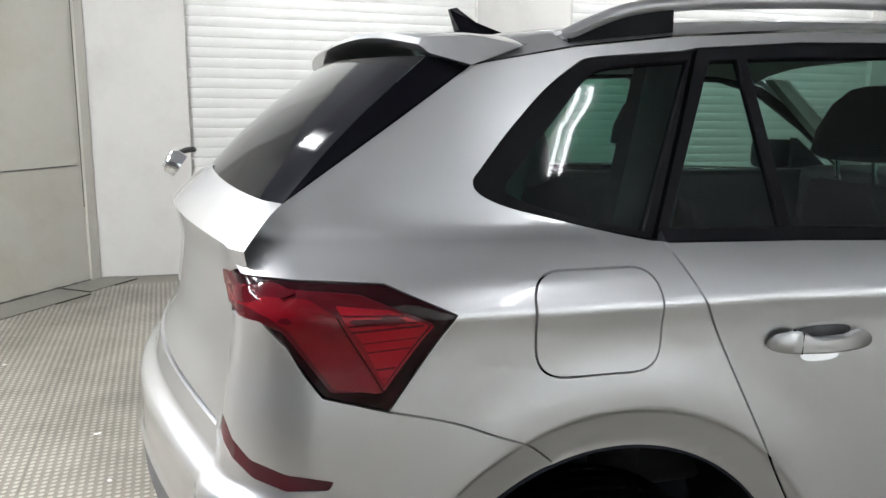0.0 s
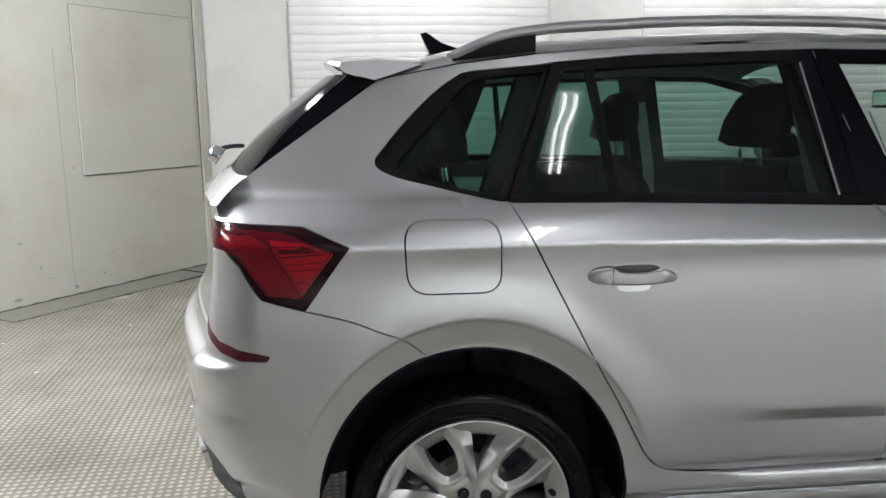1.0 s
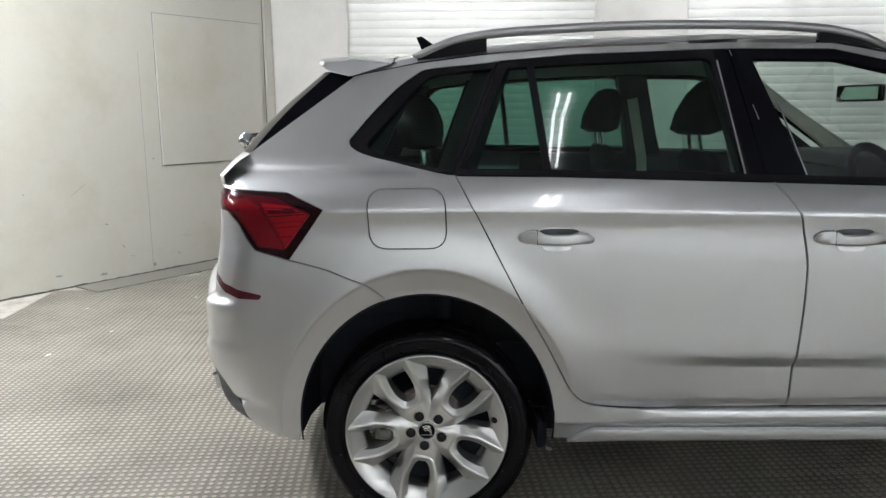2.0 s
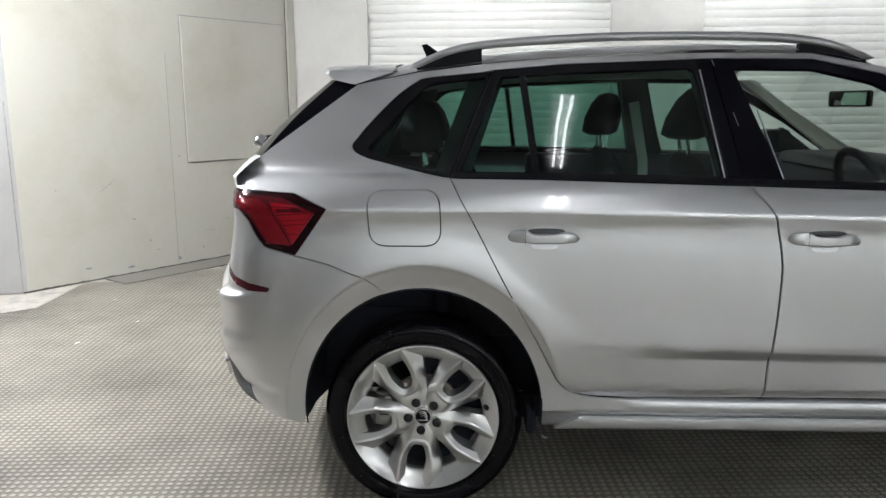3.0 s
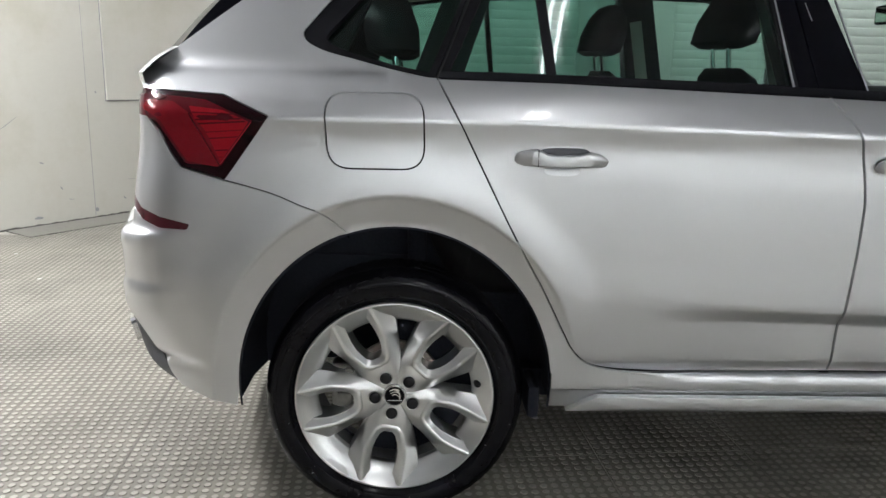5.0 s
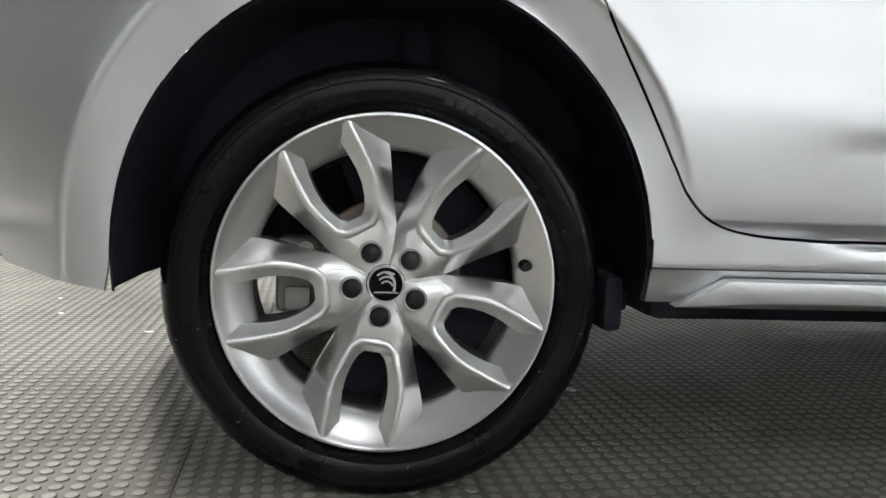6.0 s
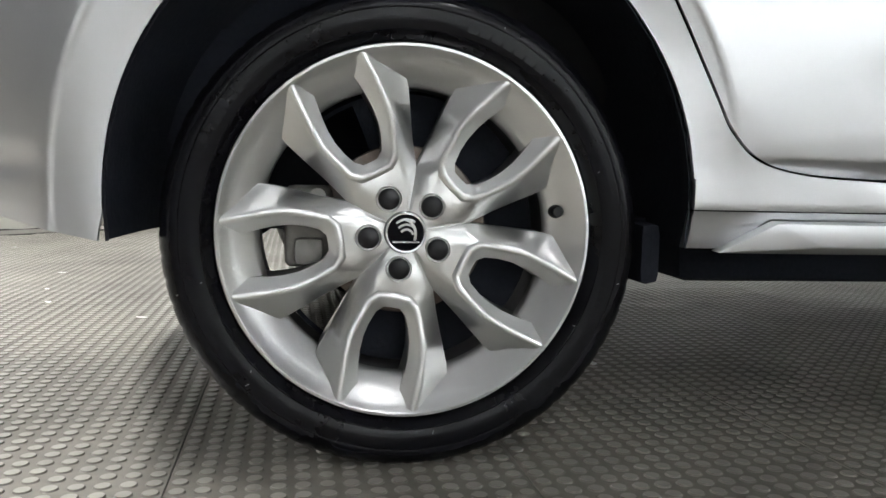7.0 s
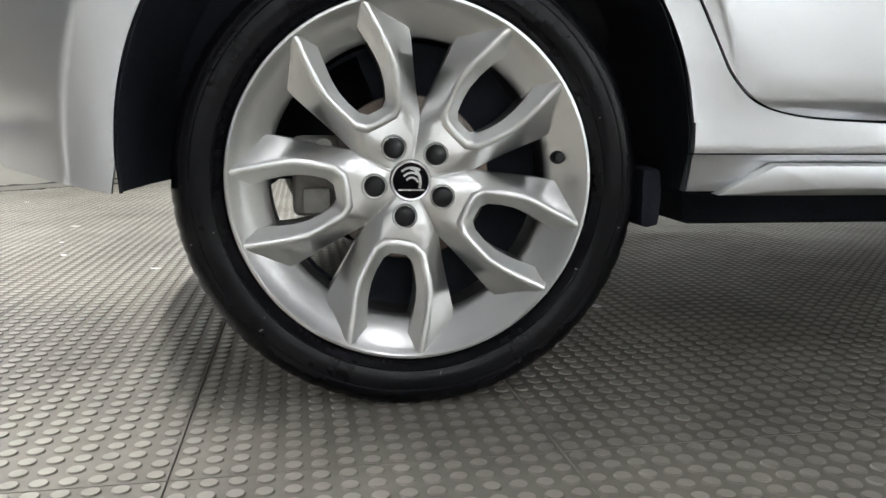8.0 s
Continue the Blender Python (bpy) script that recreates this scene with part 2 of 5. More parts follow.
def triangulate(loops, step, lines=()):
    """Fills the loops (outline first, then holes) with triangles on a fine grid. Returns points and triangles."""
    from mathutils.geometry import delaunay_2d_cdt
    verts, edges = [], []
    for loop in loops:
        s = len(verts)
        verts += [Vector((p[0], p[1])) for p in loop]
        k = len(loop)
        edges += [(s + i, s + (i + 1) % k) for i in range(k)]
    rim = np.array([tuple(v) for v in verts])
    lo, hi = rim.min(axis=0), rim.max(axis=0)
    gx, gy = np.arange(lo[0] + step * 0.5, hi[0], step), np.arange(lo[1] + step * 0.5, hi[1], step)
    cand = [(x + (step * 0.5 if j % 2 else 0), y) for j, y in enumerate(gy) for x in gx]
    extra = [(p[0], p[1]) for line in lines for p in line]
    keep = []
    for group, gap in ((extra, 0.003), (cand, step * 0.45)):
        if not group:
            continue
        ok = inside_many(loops, group)
        g = np.array(group)[ok]
        if len(g):
            ref = rim if not keep else np.vstack([rim, np.array(keep)])
            for c in range(0, len(g), 400):
                d = ((g[c:c + 400, None, :] - ref[None]) ** 2).sum(axis=2).min(axis=1)
                keep += [tuple(q) for q in g[c:c + 400][d > gap * gap]]
    verts += [Vector(k) for k in keep]
    v, _, f, _, _, _ = delaunay_2d_cdt(verts, edges, [], 0, 1e-6, True)
    pts = [(p.x, p.y) for p in v]
    mid = [(sum(pts[i][0] for i in t) / 3, sum(pts[i][1] for i in t) / 3) for t in f]
    ok = inside_many(loops, mid)
    tris = [tuple(t) for t, k in zip(f, ok) if k]
    return pts, tris


def skin(name, surf, loops, mat, parent, label="", step=0.03, thick=0.012, mirror=None, lines=(), lift=0.0):
    """A curved sheet: the loops in (u, z) laid on surf(u, z), with its edges turned in by thick. mirror: the y of the mirror plane."""
    pts, tris = triangulate(loops, step, lines)
    e = 0.0022
    pos, nor = [], []
    for u, z in pts:
        p = surf(u, z)
        n = (surf(u + e, z) - surf(u - e, z)).cross(surf(u, z + e) - surf(u, z - e))
        n.normalize()
        pos.append(p + n * lift)
        nor.append(n)
    verts, faces, normals = list(pos), list(tris), list(nor)
    tri_edges = {}
    for t in tris:
        for a, b in ((t[0], t[1]), (t[1], t[2]), (t[2], t[0])):
            tri_edges[(a, b)] = True
    # turn the sheet's faces the way of the normals
    flip = 0
    for a, b, c in tris[:50]:
        flip += 1 if (pos[b] - pos[a]).cross(pos[c] - pos[a]).dot(nor[a]) < 0 else -1
    for a, b in [k for k in tri_edges if (k[1], k[0]) not in tri_edges]:
        s = len(verts)
        pa, pb = pos[a], pos[b]
        side = (pb - pa).cross(nor[a])
        if side.length < 1e-9:
            continue
        side.normalize()
        verts += [pa, pb, pb - nor[b] * thick, pa - nor[a] * thick]
        rim_n = (nor[a] * 0.35 + side * (0.9 if flip < 0 else -0.9)).normalized()
        normals += [rim_n] * 4
        faces.append((s + 1, s, s + 3, s + 2))
    if flip > 0:
        faces = [tuple(reversed(f)) for f in faces]
    if mirror is not None:
        verts = [Vector((v.x, 2 * mirror - v.y, v.z)) for v in verts]
        normals = [Vector((n.x, -n.y, n.z)) for n in normals]
        faces = [tuple(reversed(f)) for f in faces]
    me = bpy.data.meshes.new(name)
    me.from_pydata([tuple(v) for v in verts], [], faces)
    me.update()
    me.shade_smooth()
    me.normals_split_custom_set_from_vertices([tuple(n) for n in normals])
    me.materials.append(mat)
    ob = new(name, me)
    if parent:
        ob.parent = parent
    return tagged(ob, label) if label else ob


def ribbon(points, half, thick, up=Vector((0, 0, 1))):
    """A bar of rectangular section along points. half: half its width across."""
    bm = bmesh.new()
    rings = []
    P = [Vector(p) for p in points]
    for i, p in enumerate(P):
        t = (P[min(i + 1, len(P) - 1)] - P[max(i - 1, 0)]).normalized()
        s = t.cross(up).normalized()
        w = s.cross(t)
        rings.append([bm.verts.new(p + s * a + w * b) for a, b in ((-half, -thick), (half, -thick), (half, thick), (-half, thick))])
    for a, b in zip(rings, rings[1:]):
        for j in range(4):
            bm.faces.new((a[j], a[(j + 1) % 4], b[(j + 1) % 4], b[j]))
    bm.faces.new(rings[0])
    bm.faces.new(list(reversed(rings[-1])))
    return bm


def tube(points, radius, n=12, flat=1.0):
    """A round bar along points; radius may be a list. flat squeezes it along z."""
    bm = bmesh.new()
    P = [Vector(p) for p in points]
    rings = []
    for i, p in enumerate(P):
        t = (P[min(i + 1, len(P) - 1)] - P[max(i - 1, 0)]).normalized()
        ref = Vector((0, 0, 1)) if abs(t.z) < 0.9 else Vector((0, 1, 0))
        s = t.cross(ref).normalized()
        w = s.cross(t)
        r = radius[i] if isinstance(radius, (list, tuple)) else radius
        rings.append([bm.verts.new(p + s * r * math.cos(2 * math.pi * k / n) + w * r * flat * math.sin(2 * math.pi * k / n)) for k in range(n)])
    for a, b in zip(rings, rings[1:]):
        for j in range(n):
            bm.faces.new((a[j], a[(j + 1) % n], b[(j + 1) % n], b[j]))
    bm.faces.new(list(reversed(rings[0])))
    bm.faces.new(rings[-1])
    return bm

# ---- the garage ----
FLOOR_TURN = 4.0


def slab(name, a, b, z0, z1, depth, mat, kind="structure", category="wall", label="", parent=None):
    """An upright slab along the plan line a-b, its visible face on that line, its thickness behind it."""
    d = Vector((b[0] - a[0], b[1] - a[1], 0))
    n = Vector((-d.y, d.x, 0)).normalized() * depth
    bm = bmesh.new()
    lo = [Vector((*a, z0)), Vector((*b, z0)), Vector((*b, z0)) + n, Vector((*a, z0)) + n]
    v0 = [bm.verts.new(p) for p in lo]
    v1 = [bm.verts.new(p + Vector((0, 0, z1 - z0))) for p in lo]
    bm.faces.new(list(reversed(v0)))
    bm.faces.new(v1)
    for i in range(4):
        bm.faces.new((v0[i], v0[(i + 1) % 4], v1[(i + 1) % 4], v1[i]))
    ob = part(name, bm, mat, parent)
    return ob if parent else tagged(ob, label, category, "", kind)


CEILING = 2.9
NEAR = -4.6
BACK = 5.07
CORNER, ELBOW = (-1.56, BACK), (-3.09, 2.945)
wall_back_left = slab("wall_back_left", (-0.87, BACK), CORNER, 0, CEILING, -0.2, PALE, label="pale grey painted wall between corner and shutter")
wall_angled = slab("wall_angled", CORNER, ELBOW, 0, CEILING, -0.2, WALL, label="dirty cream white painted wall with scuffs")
wall_left = slab("wall_left", ELBOW, (-8.0, 1.6), 0, CEILING, -0.2, GREYWALL, label="mid grey wall")
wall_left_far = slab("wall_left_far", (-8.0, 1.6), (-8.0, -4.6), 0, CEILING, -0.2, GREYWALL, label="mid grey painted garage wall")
# unseen near walls: their tones are set to shape what the car mirrors
wall_near_left = slab("wall_near_left", (-8.0, -4.6), (-1.5, -4.6), 0, CEILING, -0.2, DARKWALL, label="unseen wall toned dark to dim the rear side of the car")
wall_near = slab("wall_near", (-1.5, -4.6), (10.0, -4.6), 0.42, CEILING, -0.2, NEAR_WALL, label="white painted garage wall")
# foot toned darker only to dim the lower doors and bumper
wall_near_foot = slab("wall_near_foot", (-1.5, -4.6), (10.0, -4.6), 0, 0.42, -0.2, GREYWALL, label="unseen wall foot toned grey to dim the lower side of the car")
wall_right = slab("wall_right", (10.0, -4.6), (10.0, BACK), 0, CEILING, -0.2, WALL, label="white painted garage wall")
wall_pier = slab("wall_pier", (2.24, BACK), (1.42, BACK), 0, CEILING, -0.2, PALE, label="pale painted pier between roller shutters")
wall_back_right = slab("wall_back_right", (10.0, BACK), (5.4, BACK), 0, CEILING, -0.2, PALE, label="pale painted wall beside roller shutter")
tagged(part("ceiling", box(-8.4, -5.0, CEILING, 10.4, BACK + 0.5, CEILING + 0.15), CEIL), "grey painted garage ceiling", "ceiling", "", "structure")


def shutter(x0, x1):
    """A roller shutter of curved slats, set 6 cm back in its opening, with side guides."""
    ob = thing("roller_shutter", "white horizontally slatted metal roller shutter", "shutter", "roller shutters", (0, 0, 0), "structure")
    pitch = 0.075
    bm = bmesh.new()
    prof = [(0.0, 0.0), (-0.0018, 0.006), (-0.0042, 0.022), (-0.0050, 0.038), (-0.0042, 0.053), (-0.0018, 0.069), (0.0, 0.0725), (0.004, 0.0735)]
    rows = [[bm.verts.new((x, BACK + 0.05 + y, z)) for y, z in prof] + [bm.verts.new((x, BACK + 0.07, 0.0735)), bm.verts.new((x, BACK + 0.07, 0.0))] for x in (x0, x1)]
    n = len(rows[0])
    for j in range(n):
        bm.faces.new((rows[0][j], rows[1][j], rows[1][(j + 1) % n], rows[0][(j + 1) % n]))
    bm.faces.new(rows[0])
    bm.faces.new(list(reversed(rows[1])))
    first = part("slat", bm, SHUTTER, ob, smooth=40)
    for k in range(1, int(CEILING / pitch)):
        o = new("slat", first.data)
        o.parent = ob
        o.location = (0, 0, k * pitch)
    for x in (x0, x1):
        s = 1 if x == x0 else -1
        part("guide_rail", box(min(x, x + s * 0.012), BACK - 0.012, 0, max(x, x + s * 0.012), BACK + 0.12, CEILING), PALE, ob)
    return ob


shutter(-0.87, 1.42)
shutter(2.24, 5.4)
# dark sheet: the darkness behind the slats is put into its colour
slab("wall_behind_shutters", (5.6, BACK + 0.16), (-1.0, BACK + 0.16), 0, CEILING, -0.05, SEAL, label="dark sheet standing in for the unlit space behind the roller shutters")

# boarded panel, hairline joints and a corner post on the angled wall
wd = (Vector((*ELBOW, 0)) - Vector((*CORNER, 0))).normalized()
wn = Vector((-wd.y, wd.x, 0))
if wn.y > 0:
    wn = -wn


def on_wall(s, z, out=0.0):
    p = Vector((*CORNER, 0)) + wd * s + wn * out
    return Vector((p.x, p.y, z))


def wall_board(s0, s1, z0, z1, out, r=0.003):
    bm = bmesh.new()
    vs = []
    for o, inset in ((0.0, 0.0), (out, r)):
        vs.append([bm.verts.new(on_wall(s, z, o)) for s, z in ((s0 + inset, z0 + inset), (s1 - inset, z0 + inset), (s1 - inset, z1 - inset), (s0 + inset, z1 - inset))])
    bm.faces.new(vs[1])
    for i in range(4):
        bm.faces.new((vs[0][i], vs[0][(i + 1) % 4], vs[1][(i + 1) % 4], vs[1][i]))
    return bm


tagged(part("wall_panel", wall_board(0.14, 1.22, 0.86, 2.06, 0.012), WALL), "cream white painted board fixed on the wall", "panel", "", "structure")
# grey rim puts the thin shadow line of the board into colour
tagged(part("trim_panel_shadow", wall_board(0.134, 1.226, 0.854, 2.066, 0.002, 0.0), GREY), "narrow grey rim painting the shadow line round the wall board", "trim", "", "structure")
tagged(part("trim_corner_post", wall_board(0.0, 0.09, 0.0, CEILING, 0.02), WALL), "cream white painted corner board", "trim", "", "structure")
tagged(part("trim_joint", wall_board(0.092, 0.099, 0.55, CEILING, 0.0015, 0.0), SEAL), "dark open joint beside the corner board", "trim", "", "structure")
tagged(part("trim_crack", wall_board(1.37, 1.373, 0.02, 1.75, 0.001, 0.0), GREY), "hairline vertical crack in the painted wall", "trim", "", "structure")

# ---- the car ----
MID = 0.84
WELL_Z = 0.318
# depth of the body side, bottom to top: height, y
SIDE = [(0.20, 0.03), (0.29, -0.015), (0.31, -0.028), (0.350, -0.041), (0.357, -0.046), (0.375, -0.0475), (0.390, -0.0445), (0.3990, -0.0400), (0.4015, -0.028), (0.426, -0.036), (0.432, -0.038), (0.50, -0.0385),
        (0.548, -0.0385), (0.576, -0.0555), (0.59, -0.057), (0.68, -0.054), (0.80, -0.053), (0.88, -0.0525), (0.935, -0.0510), (0.968, -0.0520), (0.999, -0.0590), (1.007, -0.0588),
        (1.016, -0.0550), (1.05, -0.0375), (1.085, -0.0145), (1.10, -0.002), (1.112, 0.022), (1.13, 0.034), (1.30, 0.092), (1.45, 0.150), (1.48, 0.165), (1.60, 0.23)]
zz = np.arange(0.2, 1.6, 0.001)
side_fine = np.interp(zz, [a for a, _ in SIDE], [b for _, b in SIDE])
kern = np.exp(-0.5 * (np.arange(-16, 17) / 3.4) ** 2)
kern /= kern.sum()
side_fine = np.convolve(np.pad(side_fine, 16, mode="edge"), kern, mode="valid")
# the rear face: height, x of the corner's back, corner radius
REAR = [(0.20, -0.618, 0.16), (0.30, -0.643, 0.17), (0.345, -0.658, 0.175), (0.40, -0.669, 0.18), (0.47, -0.680, 0.18), (0.56, -0.686, 0.18), (0.66, -0.686, 0.17),
        (0.700, -0.685, 0.155), (0.716, -0.682, 0.15), (0.727, -0.674, 0.15), (0.738, -0.656, 0.15), (0.747, -0.648, 0.148), (0.80, -0.642, 0.145), (0.90, -0.624, 0.135), (1.00, -0.612, 0.115), (1.06, -0.612, 0.10), (1.09, -0.628, 0.09), (1.12, -0.645, 0.08), (1.19, -0.700, 0.07), (1.6, -0.750, 0.05)]
ARCH_X, ARCH_Z, ARCH_A, ARCH_B = 0.003, 0.36, 0.380, 0.397


QUARTER = [False]


def smoothstep(a, b, x):
    t = min(1.0, max(0.0, (x - a) / (b - a)))
    return t * t * (3 - 2 * t)


def side_y(x, z):
    """The outer skin's y at a place of the side, seen square on."""
    drop = 0.028 * max(0.0, x - 0.30) / 1.13
    z1 = z + drop * smoothstep(0.46, 0.56, z)
    y = float(np.interp(z1, zz, side_fine))
    # the lower crease and the tuck under the door fade towards the tail; the quarter runs smooth into the sill
    if QUARTER[0]:
        k = smoothstep(0.74, 0.62, x) * smoothstep(0.357, 0.372, z1) * (1 - smoothstep(0.585, 0.6, z1))
        y = y * (1 - k) - (0.047 + 0.008 * smoothstep(0.40, 0.55, z1)) * k
    elif 0.3995 < z1 < 0.60:
        k = smoothstep(1.02, 0.56, x) * (1 - smoothstep(0.585, 0.6, z1))
        y = y * (1 - k) + float(np.interp(z1, [0.402, 0.428, 0.434, 0.55, 0.59], [-0.030, -0.0475, -0.0490, -0.055, -0.0568])) * k
    # the arch's flare: the side swells towards the crease, then turns in to the opening
    if z > ARCH_Z:
        rho = math.hypot((x - ARCH_X) / 0.445, (z - ARCH_Z) / 0.472)
    else:
        rho = abs(x - ARCH_X) / 0.445
    if rho < 1.26 and z < 1.0:
        crest = -0.0620
        if rho >= 1.0:
            k = smoothstep(1.26, 1.0, rho) ** 1.2 * (smoothstep(0.36, 0.64, z) if x > 0 else 1.0)
            y = y * (1 - k) + min(y, crest) * k
        else:
            t = min(1.0, (1.0 - rho) / (1.0 - 0.848))
            edge_y = crest + 0.0018 * smoothstep(0.0, 0.10, t) + 0.022 * t
            k = 1.0 if x < 0 else smoothstep(0.36, 0.64, z)
            y = y * (1 - k) + edge_y * k
    # the bumper tucks in towards the ground, and the tail draws in
    if x < -0.36:
        y += 0.030 * smoothstep(0.66, 0.30, z) * smoothstep(-0.36, -0.50, x)
    if x < -0.12:
        y += (0.06 + 0.14 * smoothstep(0.80, 1.05, z)) * (-0.12 - x) ** 2
    if x > 1.6:
        y += 0.05 * (x - 1.6) ** 2
    # the glasshouse bows in towards the tail
    if x < 0.5 and z > 1.03:
        y += 0.045 * (0.5 - x) ** 2 * smoothstep(1.03, 1.13, z)
    return y


def body_plain(u, z):
    """The car's outer skin: u runs along x on the side, then round the rear corner to the middle of the tail at u = -1.5."""
    xr = float(np.interp(z, [r[0] for r in REAR], [r[1] for r in REAR]))
    r = float(np.interp(z, [r[0] for r in REAR], [r[2] for r in REAR]))
    xc = xr + r
    if u >= xc:
        return Vector((u, side_y(u, z), z))
    y0 = side_y(xc, z)
    slope = (side_y(xc + 0.002, z) - y0) / 0.002
    ua = xc - r * math.pi / 2
    if u >= ua:
        a = (xc - u) / r
        return Vector((xc - r * math.sin(a), y0 + r * (1 - math.cos(a)) - slope * r * math.sin(a) * math.cos(a) ** 2, z))
    f = (ua - u) / (ua + 1.5)
    return Vector((xr - (0.145 - 0.030 * smoothstep(0.74, 0.9, z)) * math.sin(f * math.pi / 2), y0 + r + (MID - y0 - r) * f, z))


def body(u, z):
    """The skin with the bumper's proud lower band."""
    p = body_plain(u, z)
    if u < -0.46 and 0.44 < z < 0.66:
        d = 0.009 * smoothstep(-0.50, -0.60, u) * smoothstep(0.615, 0.575, z) * smoothstep(0.46, 0.53, z)
        a = min(math.pi / 2, max(0.0, (-0.54 - u) / 0.18))
        p = p + Vector((-math.sin(a), -math.cos(a), 0)) * d
    return p


def uz(x, z):
    """u for a place of the side given by x and z, also on the rear corner."""
    xr = float(np.interp(z, [r[0] for r in REAR], [r[1] for r in REAR]))
    r = float(np.interp(z, [r[0] for r in REAR], [r[2] for r in REAR]))
    if x >= xr + r:
        return (x, z)
    return (xr + r - r * math.asin(min(1.0, (xr + r - x) / r)), z)


def arch_line(a0, a1, n=26, grow=1.0):
    """The wheel opening's edge from angle a0 to a1 (degrees, 0 forward, 90 up)."""
    out = []
    for i in range(n + 1):
        a = radians(a0 + (a1 - a0) * i / n)
        out.append((ARCH_X + ARCH_A * grow * math.cos(a), ARCH_Z + ARCH_B * grow * math.sin(a)))
    return out


car = thing("car", "silver crossover car with roof rails, parked on a studded floor", "car")

# outlines on the side, as x and z
DOOR_REAR = smooth_line([(0.091, 1.099), (0.160, 0.970), (0.274, 0.748), (0.355, 0.603), (0.405, 0.505), (0.432, 0.458), (0.474, 0.423), (0.546, 0.406), (0.653, 0.400)], 6)
DOOR_SPLIT = smooth_line([(1.074, 0.403), (1.080, 0.444), (1.084, 0.537), (1.097, 0.682), (1.101, 0.807), (1.097, 0.859), (1.084, 0.929), (1.064, 0.997), (1.004, 1.074)], 5)
LIGHT = [(-0.560, 1.062), (-0.392, 1.054), (-0.286, 1.008), (-0.391, 0.862), (-0.489, 0.890), (-0.514, 0.924), (-0.539, 0.965), (-0.575, 1.004)]
Q_REAR = smooth_line([(0.217, 1.424), (0.10, 1.414), (0.01, 1.405), (-0.02, 1.392), (-0.08, 1.350), (-0.152, 1.280), (-0.206, 1.218), (-0.222, 1.196), (-0.212, 1.176), (-0.17, 1.156), (-0.10, 1.138), (-0.01, 1.116), (0.088, 1.097)], 4)
TOP = [(0.222, 1.428), (0.45, 1.446), (0.92, 1.460), (1.23, 1.456), (1.44, 1.408), (1.75, 1.255), (2.06, 1.05)]
ROOF_EDGE = [(-0.208, 1.388), (-0.014, 1.424), (0.20, 1.449), (0.45, 1.466), (0.92, 1.479), (1.23, 1.474), (1.44, 1.432), (1.75, 1.285), (2.12, 1.06)]
BUMPER_SEAM = smooth_line([(-0.391, 0.862), (-0.289, 0.835), (-0.219, 0.808), (-0.166, 0.787), (-0.109, 0.738)], 5)
FLAP = dense(rounded([(-0.162, 1.062), (0.061, 1.064), (0.066, 0.894), (-0.154, 0.894)], 0.052, 7), 0.008)


def grow(loop, d):
    """The loop pushed outward by d (inward: minus)."""
    n = len(loop)
    area = sum(loop[i - 1][0] * loop[i][1] - loop[i][0] * loop[i - 1][1] for i in range(n))
    s = 1 if area > 0 else -1
    out = []
    for i in range(n):
        a, b, c = Vector(loop[i - 1][:2]), Vector(loop[i][:2]), Vector(loop[(i + 1) % n][:2])
        t = (c - a)
        if t.length < 1e-9:
            continue
        t.normalize()
        out.append((b.x + s * t.y * d, b.y - s * t.x * d))
    return out


GAP = 0.0033
CREASES = [[(x, z + (-0.028 * max(0, x - 0.30) / 1.13)) for x in np.arange(-0.30, 2.0, 0.02)] for z in (0.996, 1.004, 1.010, 1.018, 1.03, 0.543, 0.552, 0.563, 0.574, 0.584)]
CREASES += [[(x, z) for x in np.arange(0.3, 2.0, 0.025)] for z in (0.403, 0.415, 0.426, 0.430, 0.434)]
for g in (0.965, 0.978, 0.99, 1.0, 1.012, 1.04):
    CREASES.append([(ARCH_X + 0.445 * g * math.cos(a), ARCH_Z + 0.472 * g * math.sin(a)) for a in np.arange(-0.1, 3.25, 0.03)])
# rows of the bumper's bends
CREASES += [[(u, z) for u in np.arange(-1.5, -0.40, 0.02)] for z in (0.46, 0.49, 0.52, 0.545, 0.57, 0.583, 0.59, 0.597, 0.605, 0.615, 0.69, 0.70, 0.708, 0.716, 0.722, 0.727, 0.733, 0.738, 0.743, 0.747, 0.755, 0.77)]


